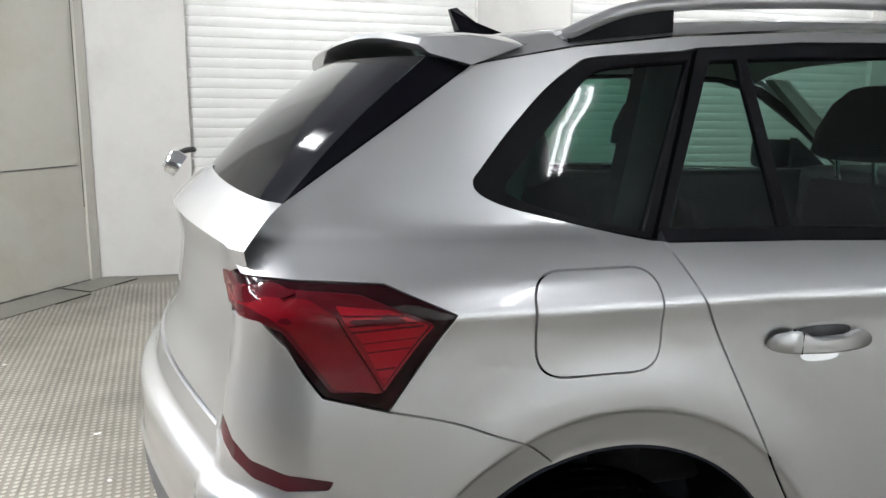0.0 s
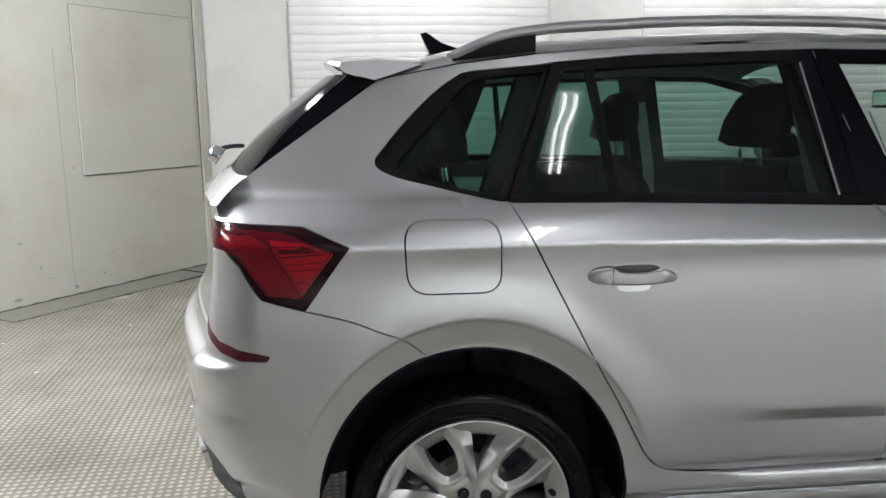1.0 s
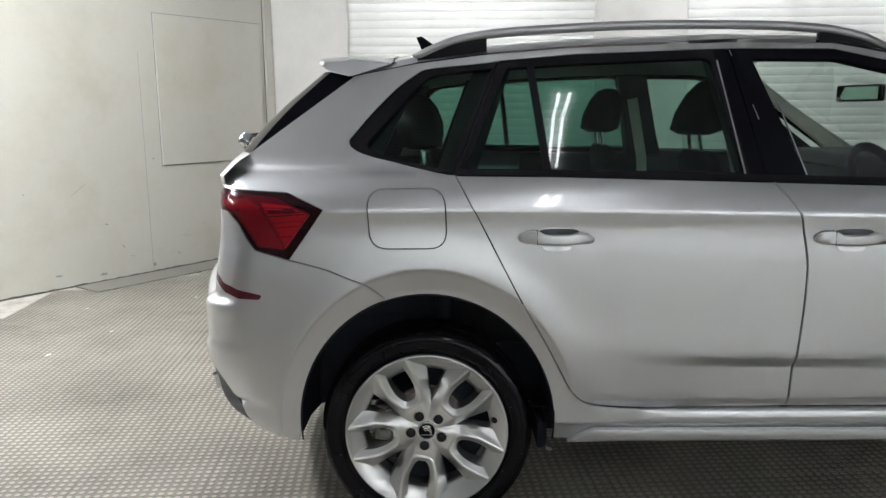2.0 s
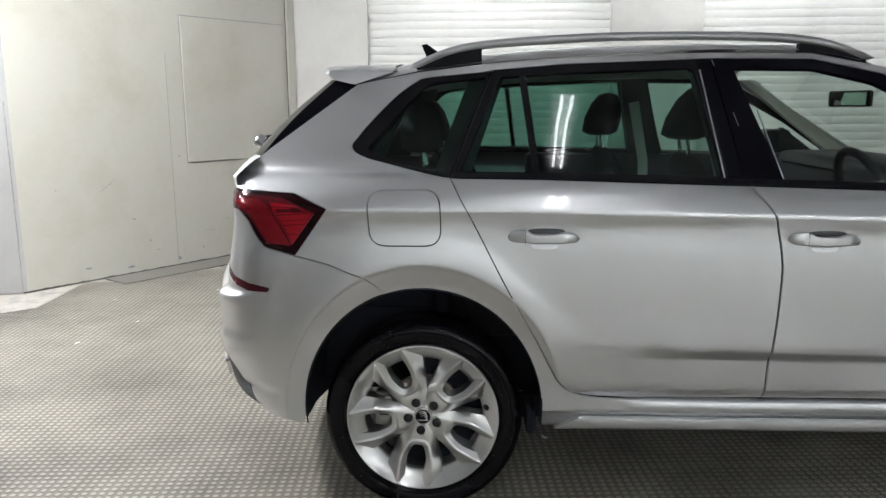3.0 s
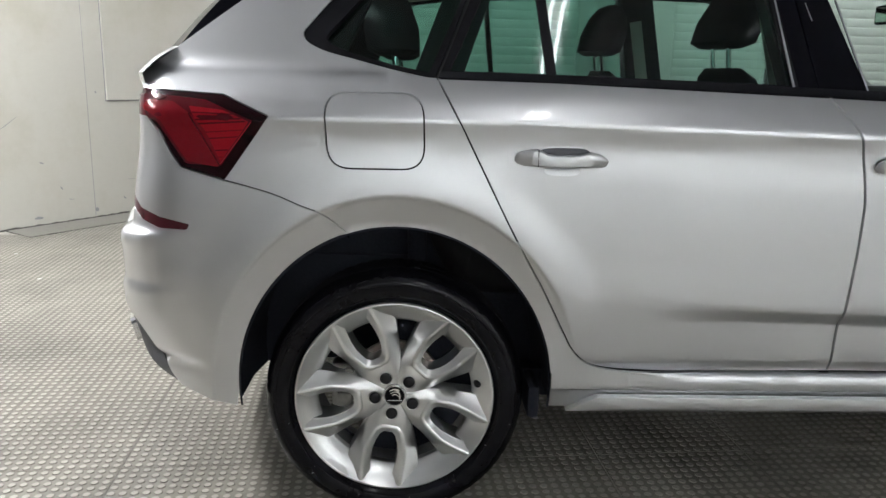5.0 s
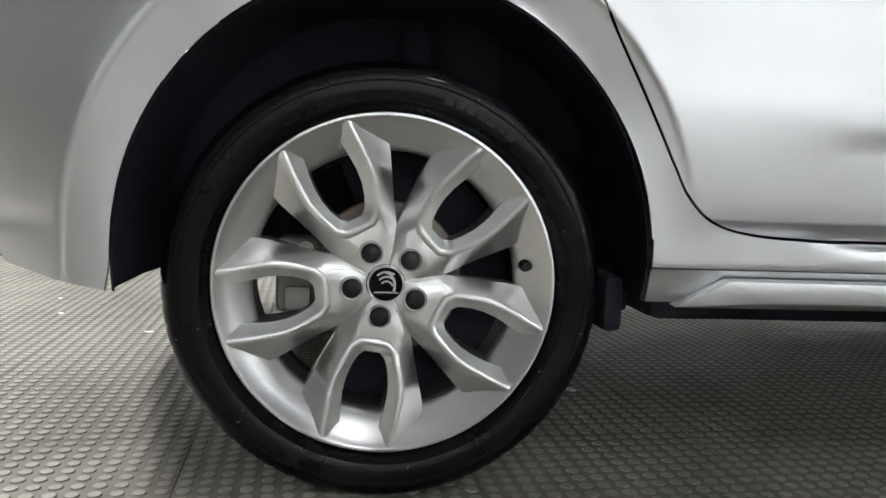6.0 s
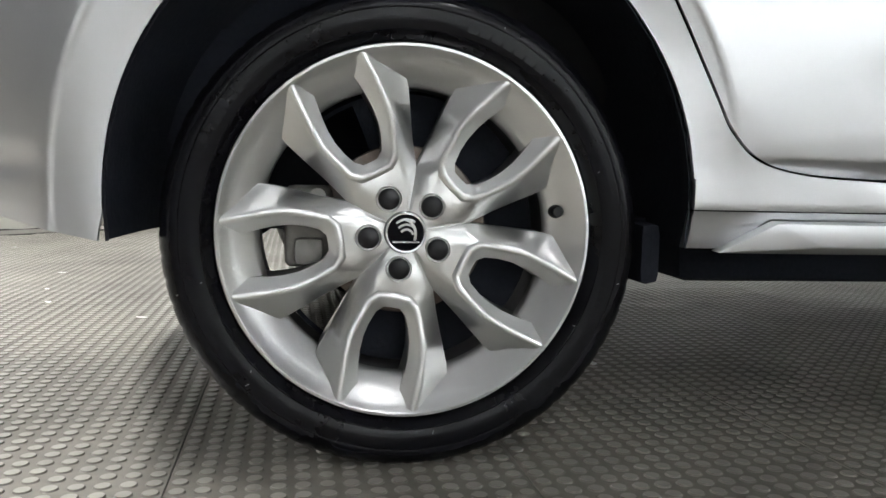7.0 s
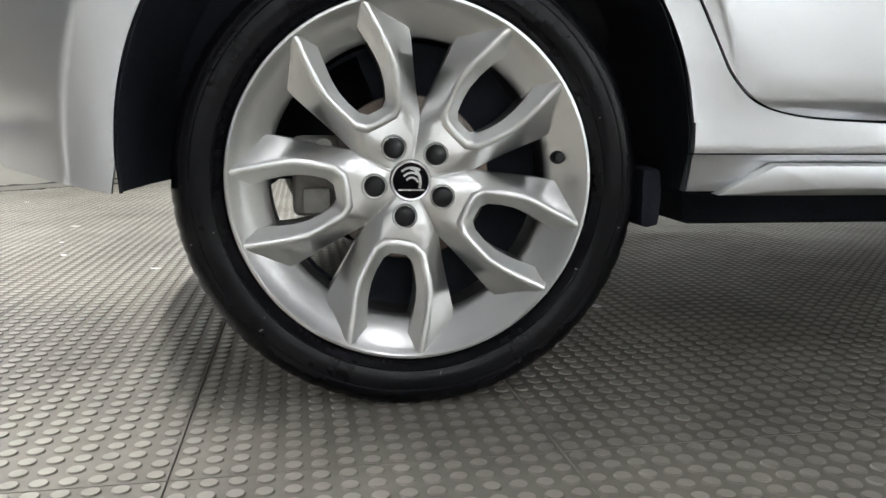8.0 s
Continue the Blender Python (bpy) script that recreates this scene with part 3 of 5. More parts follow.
def body_half(mirror):
    """All outer panels of one side. mirror: None for the driver's side seen, else the mirror plane."""
    far = mirror is not None
    st, fine = (0.045, 0.03) if far else (0.024, 0.010)
    seam_end = arch_line(0, 180, 60)
    # wheel opening: from the sill up over to the bumper seam, then to the bumper's foot
    split = min(range(len(seam_end)), key=lambda i: abs(seam_end[i][0] + 0.109) + abs(seam_end[i][1] - 0.738))
    front_arc, rear_arc = seam_end[:split + 1], seam_end[split:]
    door_r = [(x, z) for x, z in DOOR_REAR]
    quarter = list(door_r) + [(0.653, 0.398), (ARCH_X + ARCH_A * 0.997, 0.398)] + [p for p in front_arc[1:] if p[1] > 0.402]
    seam_up = list(reversed(BUMPER_SEAM))
    light_up = [LIGHT[3], LIGHT[2], LIGHT[1], LIGHT[0]]
    rear_up = [uz(-0.600, 1.062), uz(-0.615, 1.088), (-0.49, 1.190), (-0.35, 1.288)]
    quarter += seam_up[1:] + light_up[1:] + rear_up + ROOF_EDGE + list(reversed(TOP)) + Q_REAR[1:-1]
    quarter = dense(quarter, fine)
    QUARTER[0] = True
    skin("quarter_panel", body, [grow(quarter, -0.0008), grow(FLAP, GAP * 0.7)], PAINT, car, step=st, mirror=mirror, lines=CREASES)
    QUARTER[0] = False
    if far:
        skin("side_patch", body, [FLAP], PAINT, car, step=st, mirror=mirror)
    else:
        skin("fuel_flap", body, [grow(FLAP, -GAP / 2)], PAINT, car, "flush silver fuel filler flap", step=st, lines=CREASES, lift=0.0008)
        # near-black sheet paints in the shade of the flap's gap
        skin("flap_seal", body, [grow(FLAP, 0.012)], SEAM, car, step=0.06, thick=0.004, lift=-0.011)
    # doors
    rear_door = dense(list(door_r) + DOOR_SPLIT + [(0.362, 1.095)], fine)
    skin("rear_door", body, [grow(rear_door, -GAP)], PAINT, car, "silver rear passenger door", step=st, mirror=mirror, lines=CREASES)
    front_door = dense(list(reversed(DOOR_SPLIT)) + [(1.6, 0.403), (1.95, 0.405), (2.02, 0.44), (2.06, 0.7), (2.06, 1.03), (1.426, 1.060)], fine)
    skin("front_door", body, [grow(front_door, -GAP)], PAINT, car, "silver front door", step=st, mirror=mirror, lines=CREASES)
    # near-black seals: the shade of the deep door gaps is put into their colour
    for run in (door_r, DOOR_SPLIT):
        loop = [(x - 0.012, z) for x, z in run] + [(x + 0.012, z) for x, z in reversed(run)]
        skin("door_seal", body, [loop], SEAM, car, step=0.06, thick=0.003, lift=-0.010, mirror=mirror)
    # the bumper seam gets the same painted-in gap shade
    loop = [(x, z - 0.012) for x, z in BUMPER_SEAM] + [(x, z + 0.012) for x, z in reversed(BUMPER_SEAM)]
    skin("bumper_seal", body, [loop], SEAM, car, step=0.06, thick=0.003, lift=-0.010, mirror=mirror)
    # rear bumper half
    lower = [(ARCH_X - ARCH_A, 0.34), (-0.384, 0.302), (-0.46, 0.318), uz(-0.535, 0.334)]
    slash = [uz(-0.535, 0.334), uz(-0.590, 0.425), uz(-0.640, 0.505), uz(-0.685, 0.575), (-0.82, 0.59), (-1.5, 0.59)]
    bumper = list(BUMPER_SEAM) + rear_arc[1:] + lower[:-1] + slash + [(-1.5, 0.80), (-0.745, 0.80), (-0.700, 0.86), (-0.690, 1.00)]
    bumper += [uz(-0.575, 1.004)] + list(reversed(LIGHT[4:7]))
    bumper = dense(bumper, fine)
    refl = rounded([(-0.705, 0.834), (-0.645, 0.809), uz(-0.597, 0.788), uz(-0.546, 0.772), uz(-0.475, 0.757), uz(-0.483, 0.743), uz(-0.548, 0.745), uz(-0.594, 0.759), (-0.650, 0.780), (-0.712, 0.804)], 0.005, 3)
    b = skin("rear_bumper", body, [grow(bumper, -GAP * 0.8), refl], PAINT, car, "silver rear bumper", step=st, mirror=mirror, lines=CREASES)
    skin("bumper_reflector", body, [grow(refl, -0.0006)], LENS_DARK if far else REFLECTOR, b, "dark red reflector strip", step=0.02, thick=0.004, mirror=mirror, lift=-0.001)
    val = dense([uz(-0.535, 0.334)] + slash[1:] + [(-1.5, 0.41), (-0.80, 0.41), uz(-0.64, 0.395), uz(-0.58, 0.352)], 0.03)
    v = skin("bumper_valance", body, [grow(val, -0.001)], PLASTIC, car, "dark grey plastic lower bumper", step=0.04, mirror=mirror, lift=-0.006)
    tip = rounded([(-0.705, 0.485), (-0.86, 0.49), (-0.86, 0.425), (-0.690, 0.425)], 0.02, 4)
    skin("exhaust_trim", body, [tip], CHROME, v, "chrome exhaust-style trim", step=0.02, thick=0.03, mirror=mirror, lift=0.006)
    return b


body_half(None)
body_half(MID)


def lamp(mirror):
    """A claw-shaped rear lamp: dark edge, red body, a brighter wedge and bar inside."""
    ob = new("tail_lamp")
    ob.parent = car
    tagged(ob, "angular red rear lamp with dark edge")
    outer = dense([uz(x, z) for x, z in LIGHT] + [(-0.715, 1.006), (-0.735, 1.035), (-0.725, 1.060)], 0.02)
    g = grow(rounded(outer, 0.004, 2), -0.0015)
    skin("housing", body, [g], LENS_DARK, ob, step=0.03, thick=0.02, mirror=mirror, lift=-0.0015)
    red = rounded([(-0.715, 1.046), uz(-0.58, 1.050), uz(-0.50, 1.046), (-0.430, 1.040), (-0.375, 1.018), (-0.322, 0.997), (-0.397, 0.893), (-0.478, 0.897), (-0.512, 0.944), uz(-0.545, 0.99), (-0.700, 1.012)], 0.006, 3)
    skin("lens", body, [red], LENS, ob, step=0.02, thick=0.004, mirror=mirror, lift=0.0012)
    bar = rounded([(-0.705, 1.040), uz(-0.56, 1.037), uz(-0.506, 1.035), (-0.462, 1.008), (-0.432, 0.975), (-0.395, 0.897), (-0.405, 0.891), (-0.474, 0.902), (-0.508, 0.950), uz(-0.535, 0.992), uz(-0.565, 1.010), (-0.695, 1.018)], 0.005, 3)
    skin("light_bar", body, [bar], LENS_MID, ob, step=0.02, thick=0.003, mirror=mirror, lift=0.0026)
    # the wedge-shaped reflector and the thin ribs across it
    wedge = rounded([(-0.468, 1.026), (-0.388, 1.018), (-0.330, 0.995), (-0.400, 0.900)], 0.004, 2)
    skin("reflector", body, [dense(wedge, 0.02)], LENS_BRIGHT, ob, step=0.02, thick=0.003, mirror=mirror, lift=0.0019)
    for k, f in enumerate((0.07, 0.19, 0.26, 0.42, 0.53, 0.74, 0.86)):
        a = (-0.464 + 0.066 * f, 1.022 - 0.126 * f)
        c = (-0.376 + 0.044 * min(1.0, f / 0.3) - 0.076 * max(0.0, f - 0.3) / 0.7, 1.016 - 0.022 * min(1.0, f / 0.3) - 0.100 * max(0.0, f - 0.3) / 0.7)
        h = 0.0022 - 0.0012 * f + 0.0008 * (k % 3)
        rib = dense([a, c, (c[0] - 0.001, c[1] - h), (a[0] + 0.001, a[1] - h)], 0.02)
        skin("reflector_rib", body, [rib], LENS, ob, step=0.03, thick=0.002, mirror=mirror, lift=0.0023)
    # pale line paints the wedge's edge glint; the dark one borders the bar
    for p, q, w in (((-0.324, 0.994), (-0.398, 0.897), 0.0022), ((-0.466, 1.010), (-0.396, 0.889), 0.0016)):
        line = dense([(p[0] - w, p[1]), p, q, (q[0] - w, q[1])], 0.015)
        skin("light_line", body, [line], LENS_PALE if w > 0.002 else LENS_DARK, ob, step=0.02, thick=0.003, mirror=mirror, lift=0.0036)
    pink = rounded([(-0.722, 1.054), uz(-0.55, 1.055), uz(-0.522, 1.043), uz(-0.540, 1.036), (-0.715, 1.034)], 0.004, 2)
    skin("lamp_top_edge", body, [pink], LENS, ob, step=0.02, thick=0.003, mirror=mirror, lift=0.0034)
    return ob


lamp(None)
lamp(MID)


def sunk(d):
    """The window plane: the skin above the belt, carried straight down behind it."""
    def surf(u, z):
        bow = 0.035 * max(0.0, 0.5 - u) ** 2 if d > 0.008 else 0.0
        if z >= 1.135:
            return body(u, z) + Vector((0, d + bow, 0))
        p = body(u, 1.135)
        return Vector((p.x, p.y + d + bow - 0.34 * (1.135 - z), z))
    return surf


def proud(d):
    return lambda u, z: body(u, z) - Vector((0, d, 0))


def windows(mirror):
    """Panes and their black frames on one side."""
    m = mirror
    qo = dense(Q_REAR, 0.03)
    qg = smooth_line([(0.204, 1.406), (0.10, 1.397), (0.035, 1.388), (0.0, 1.370), (-0.06, 1.308), (-0.13, 1.232), (-0.166, 1.192), (-0.163, 1.176), (-0.12, 1.156), (-0.03, 1.131), (0.074, 1.110)], 4)
    skin("window_trim", sunk(0.002), [grow(qo, -0.001), qg], TRIM, car, "black rubber trim of the rear quarter window", step=0.03, thick=0.02, mirror=m)
    skin("quarter_window", sunk(0.010), [grow(qg, 0.008)], DARK_GLASS, car, "dark privacy glass", step=0.05, thick=0.001, mirror=m)
    ro = [(0.097, 1.100), (0.228, 1.428), (0.45, 1.445), (0.908, 1.459), (0.997, 1.076), (0.362, 1.096)]
    rg = rounded([(0.122, 1.115), (0.248, 1.407), (0.45, 1.418), (0.838, 1.432), (0.862, 1.420), (0.938, 1.098), (0.362, 1.112)], 0.006, 2)
    skin("door_window_frame", sunk(0.003), [dense(ro, 0.03), rg], TRIM, car, "black frame of the rear door window", step=0.03, thick=0.02, mirror=m)
    skin("rear_door_window", sunk(0.012), [grow(rg, 0.008)], DARK_GLASS, car, "dark privacy glass", step=0.05, thick=0.001, mirror=m)
    skin("window_divider", sunk(0.004), [[(0.352, 1.100), (0.374, 1.100), (0.328, 1.424), (0.306, 1.424)]], TRIM, car, step=0.05, thick=0.014, mirror=m)
    skin("pillar_cover", sunk(0.000), [[(0.954, 1.082), (1.000, 1.078), (0.909, 1.458), (0.866, 1.456)]], GLOSS, car, "gloss black centre pillar cover", step=0.04, thick=0.01, mirror=m)
    fo = [(0.913, 1.459), (1.23, 1.455), (1.44, 1.407), (1.75, 1.254), (2.05, 1.05), (2.05, 1.034), (1.426, 1.062), (1.002, 1.076)]
    fg = rounded([(0.980, 1.428), (1.23, 1.424), (1.41, 1.380), (1.70, 1.228), (1.96, 1.058), (1.116, 1.086)], 0.01, 2)
    skin("front_door_frame", sunk(0.001), [dense(fo, 0.03), fg], GLOSS, car, "gloss black frame of the front door window", step=0.04, thick=0.02, mirror=m)
    skin("front_door_window", sunk(0.012), [grow(fg, 0.008)], FRONT_GLASS, car, "clear tinted glass", step=0.05, thick=0.001, mirror=m)
    skin("belt_strip", proud(0.003), [dense([(0.095, 1.100), (0.362, 1.096), (1.0, 1.077), (1.42, 1.064), (2.05, 1.036), (2.05, 1.052), (1.42, 1.080), (1.0, 1.093), (0.362, 1.110), (0.100, 1.114)], 0.03)], TRIM, car, step=0.05, thick=0.02, mirror=m)
    skin("pillar_edge", sunk(-0.001), [[(0.935, 1.095), (0.939, 1.095), (0.878, 1.425), (0.874, 1.425)]], SATIN, car, step=0.05, thick=0.004, mirror=m)
    skin("pillar_line", sunk(-0.0006), [[(0.986, 1.250), (0.9880, 1.250), (0.917, 1.455), (0.915, 1.455)]], SATIN, car, step=0.05, thick=0.003, mirror=m)
    skin("window_edge", sunk(-0.001), [[(1.113, 1.090), (1.117, 1.090), (1.048, 1.300), (1.045, 1.300)]], CHROME, car, step=0.05, thick=0.004, mirror=m)


windows(None)
windows(MID)


def roof_z(x, y):
    e = float(np.interp(x, [p[0] for p in ROOF_EDGE], [p[1] for p in ROOF_EDGE]))
    k = (y - MID) / 0.70
    return e + 0.058 * (1 - abs(k) ** 4)


def roof_panel():
    bm = bmesh.new()
    xs = np.linspace(-0.20, 1.38, 34)
    rows = []
    for x in xs:
        y0 = body(x, float(np.interp(x, [p[0] for p in ROOF_EDGE], [p[1] for p in ROOF_EDGE]))).y
        row = []
        for j in range(25):
            f = 1 - math.cos(math.pi * j / 24)
            y = y0 + (2 * (MID - y0)) * f / 2
            row.append(bm.verts.new((x, y, roof_z(x, y) - 0.001)))
        rows.append(row)
    for a, b in zip(rows, rows[1:]):
        for j in range(24):
            bm.faces.new((a[j], b[j], b[j + 1], a[j + 1]))
    part("roof_panel", bm, PAINT, car, smooth=60)


roof_panel()


def sheet(name, corner, mat, nu=16, nv=16, parent=None, label="", thick=0.0):
    """corner(f, g) gives the place for f, g from 0 to 1."""
    bm = bmesh.new()
    rows = [[bm.verts.new(corner(i / nu, j / nv)) for j in range(nv + 1)] for i in range(nu + 1)]
    for a, b in zip(rows, rows[1:]):
        for j in range(nv):
            bm.faces.new((a[j], a[j + 1], b[j + 1], b[j]))
    if thick:
        bmesh.ops.recalc_face_normals(bm, faces=bm.faces)
        bmesh.ops.solidify(bm, geom=bm.faces[:], thickness=thick)
    return part(name, bm, mat, parent or car, label, smooth=40)


def tailgate():
    gate = new("tailgate")
    gate.parent = car
    tagged(gate, "closed silver tailgate with dark rear window")

    def lower(f, g):
        z = 0.805 + (1.098 - 0.805) * g
        u0 = -0.705 + 0.107 * smoothstep(1.052, 1.068, z)
        u = u0 + (-1.5 - u0) * (f * 2 if f < 0.5 else 2 - f * 2)
        p = body(u, min(z, 1.062))
        return Vector((p.x + 0.004 - 0.010 * max(0.0, g - 0.8) / 0.2, p.y if f < 0.5 else 2 * MID - p.y, z))
    sheet("gate_panel", lower, PAINT, 40, 14, gate)

    fin = smooth_line([(-0.530, 1.160), (-0.465, 1.235), (-0.395, 1.305), (-0.283, 1.402)], 5)
    for mm in (None, MID):
        skin("window_side_fin", body, [dense(list(fin) + [(-0.215, 1.386), (-0.352, 1.290), (-0.494, 1.190)], 0.03)], GLOSS, gate, "gloss black side fin of the rear window", step=0.04, thick=0.02, mirror=mm, lift=-0.002)

    def edge(g):
        x = -0.612 + 0.329 * g
        z = float(np.interp(x, [-0.612, -0.530, -0.465, -0.395, -0.283], [1.098, 1.160, 1.235, 1.305, 1.402]))
        return Vector((x, body(x, z).y + 0.004, z))

    def lip(f, g):
        return lower(f, 1.0).lerp(pane(f, 0.0), g) + Vector((0, 0, 0.006 * math.sin(g * math.pi)))

    def pane(f, g):
        a = edge(0.25 + 0.75 * g)
        b = (0.115 - 0.03 * g) * math.sin(f * math.pi) ** 0.6
        return Vector((a.x - b, a.y + (2 * MID - 2 * a.y) * f, a.z + 0.012 * math.sin(f * math.pi)))

    sheet("gate_shelf", lip, PAINT, 40, 6, gate)
    sheet("rear_window", pane, GLOSS, 30, 16, gate, "dark rear window glass")
    # roof spoiler: its ends lean in with the body side
    bm = bmesh.new()
    rows = []
    for i in range(27):
        f = i / 26
        k = math.sin(f * math.pi) ** 0.5
        over = 0.6 * (roof_z(0.0, 0.155 + (2 * MID - 0.31) * f) - roof_z(0.0, 0.155))
        ring = [(-0.303 - 0.060 * k, 1.418 + over), (-0.297 - 0.058 * k, 1.428 + over), (-0.270 - 0.045 * k, 1.4325 + over), (-0.195, 1.4350 + over), (-0.098, None), (-0.215, 1.3865), (-0.287 - 0.055 * k, 1.4045 + over)]
        row = []
        for x, z in ring:
            y0 = 0.185 if z is None else 0.122 + 0.48 * (z - over * (z > 1.39) - 1.386)
            y = y0 + (2 * MID - 2 * y0) * f
            row.append(bm.verts.new((x, y, roof_z(x, y) + 0.004 if z is None else z)))
        rows.append(row)
    n = len(rows[0])
    for a, b in zip(rows, rows[1:]):
        for j in range(n):
            bm.faces.new((a[j], a[(j + 1) % n], b[(j + 1) % n], b[j]))
    bm.faces.new(rows[0])
    bm.faces.new(list(reversed(rows[-1])))
    part("roof_spoiler", bm, PAINT, gate, "silver roof spoiler over the rear window", smooth=35)
    # wiper at the foot of the glass
    w = tube(smooth_line([(-0.735, 0.84, 1.185), (-0.728, 0.95, 1.19), (-0.715, 1.10, 1.19), (-0.70, 1.22, 1.185)], 5), 0.008, 8)
    part("wiper_arm", w, TRIM, gate, "black rear wiper arm")
    cap = moved(lathe([(0.030, 0.02), (0.030, -0.004), (0.022, -0.016), (0.0005, -0.020)], 20), Matrix.Translation((-0.735, 0.84, 1.178)) @ Matrix.Rotation(radians(-90), 4, "Z") @ Matrix.Rotation(radians(-35), 4, "X"))
    part("wiper_cap", cap, CHROME, gate, "bright wiper pivot cap", smooth=50)


tailgate()


def roof_rail(mirror):
    rail = new("roof_rail")
    rail.parent = car
    tagged(rail, "silver raised roof rail with black end caps")
    line = smooth_line([(-0.035, 1.452), (0.03, 1.482), (0.10, 1.507), (0.19, 1.522), (0.33, 1.533), (0.63, 1.545), (0.98, 1.543), (1.19, 1.531), (1.32, 1.505), (1.42, 1.462)], 5)
    y = 0.185 if mirror is None else 2 * mirror - 0.185
    bm = bmesh.new()
    rows = []
    for i, (x, z) in enumerate(line):
        end = min(1.0, min(i, len(line) - 1 - i) / 3 + 0.25)
        ring = []
        for k in range(10):
            a = 2 * math.pi * k / 10
            ring.append(bm.verts.new((x, y + 0.019 * math.cos(a), z - 0.014 * end + 0.014 * end * math.sin(a))))
        rows.append(ring)
    for a, b in zip(rows, rows[1:]):
        for j in range(10):
            bm.faces.new((a[j], a[(j + 1) % 10], b[(j + 1) % 10], b[j]))
    bm.faces.new(rows[0])
    bm.faces.new(list(reversed(rows[-1])))
    part("rail_bar", bm, RAIL, rail, smooth=50)
    for x0, x1 in ((-0.02, 0.19), (1.19, 1.40)):
        bm = bmesh.new()
        rows = []
        for i in range(9):
            x = x0 + (x1 - x0) * i / 8
            top = float(np.interp(x, [p[0] for p in line], [p[1] for p in line])) - 0.018
            bot = roof_z(x, 0.185) - 0.012
            top = max(top, bot + 0.002)
            rows.append([bm.verts.new((x, y + dy, z)) for dy, z in ((-0.012, bot), (0.012, bot), (0.010, top), (-0.010, top))])
        for a, b in zip(rows, rows[1:]):
            for j in range(4):
                bm.faces.new((a[j], a[(j + 1) % 4], b[(j + 1) % 4], b[j]))
        bm.faces.new(rows[0])
        bm.faces.new(list(reversed(rows[-1])))
        part("rail_foot", bm, TRIM, rail, "black plastic rail foot")


roof_rail(None)
roof_rail(MID)

# shark fin aerial
bm = bmesh.new()
ring = []
for x, z, w in ((-0.02, 1.49, 0.03), (0.05, 1.49, 0.032), (0.13, 1.492, 0.02), (0.02, 1.53, 0.012), (-0.03, 1.565, 0.005), (-0.05, 1.56, 0.006)):
    ring.append((x, z, w))
l = [bm.verts.new((x, MID - w, z)) for x, z, w in ring]
r = [bm.verts.new((x, MID + w, z)) for x, z, w in ring]
for i in range(len(ring)):
    j = (i + 1) % len(ring)
    bm.faces.new((l[i], l[j], r[j], r[i]))
bm.faces.new(l)
bm.faces.new(list(reversed(r)))
part("roof_aerial", bm, GLOSS, car, "black shark-fin roof aerial")


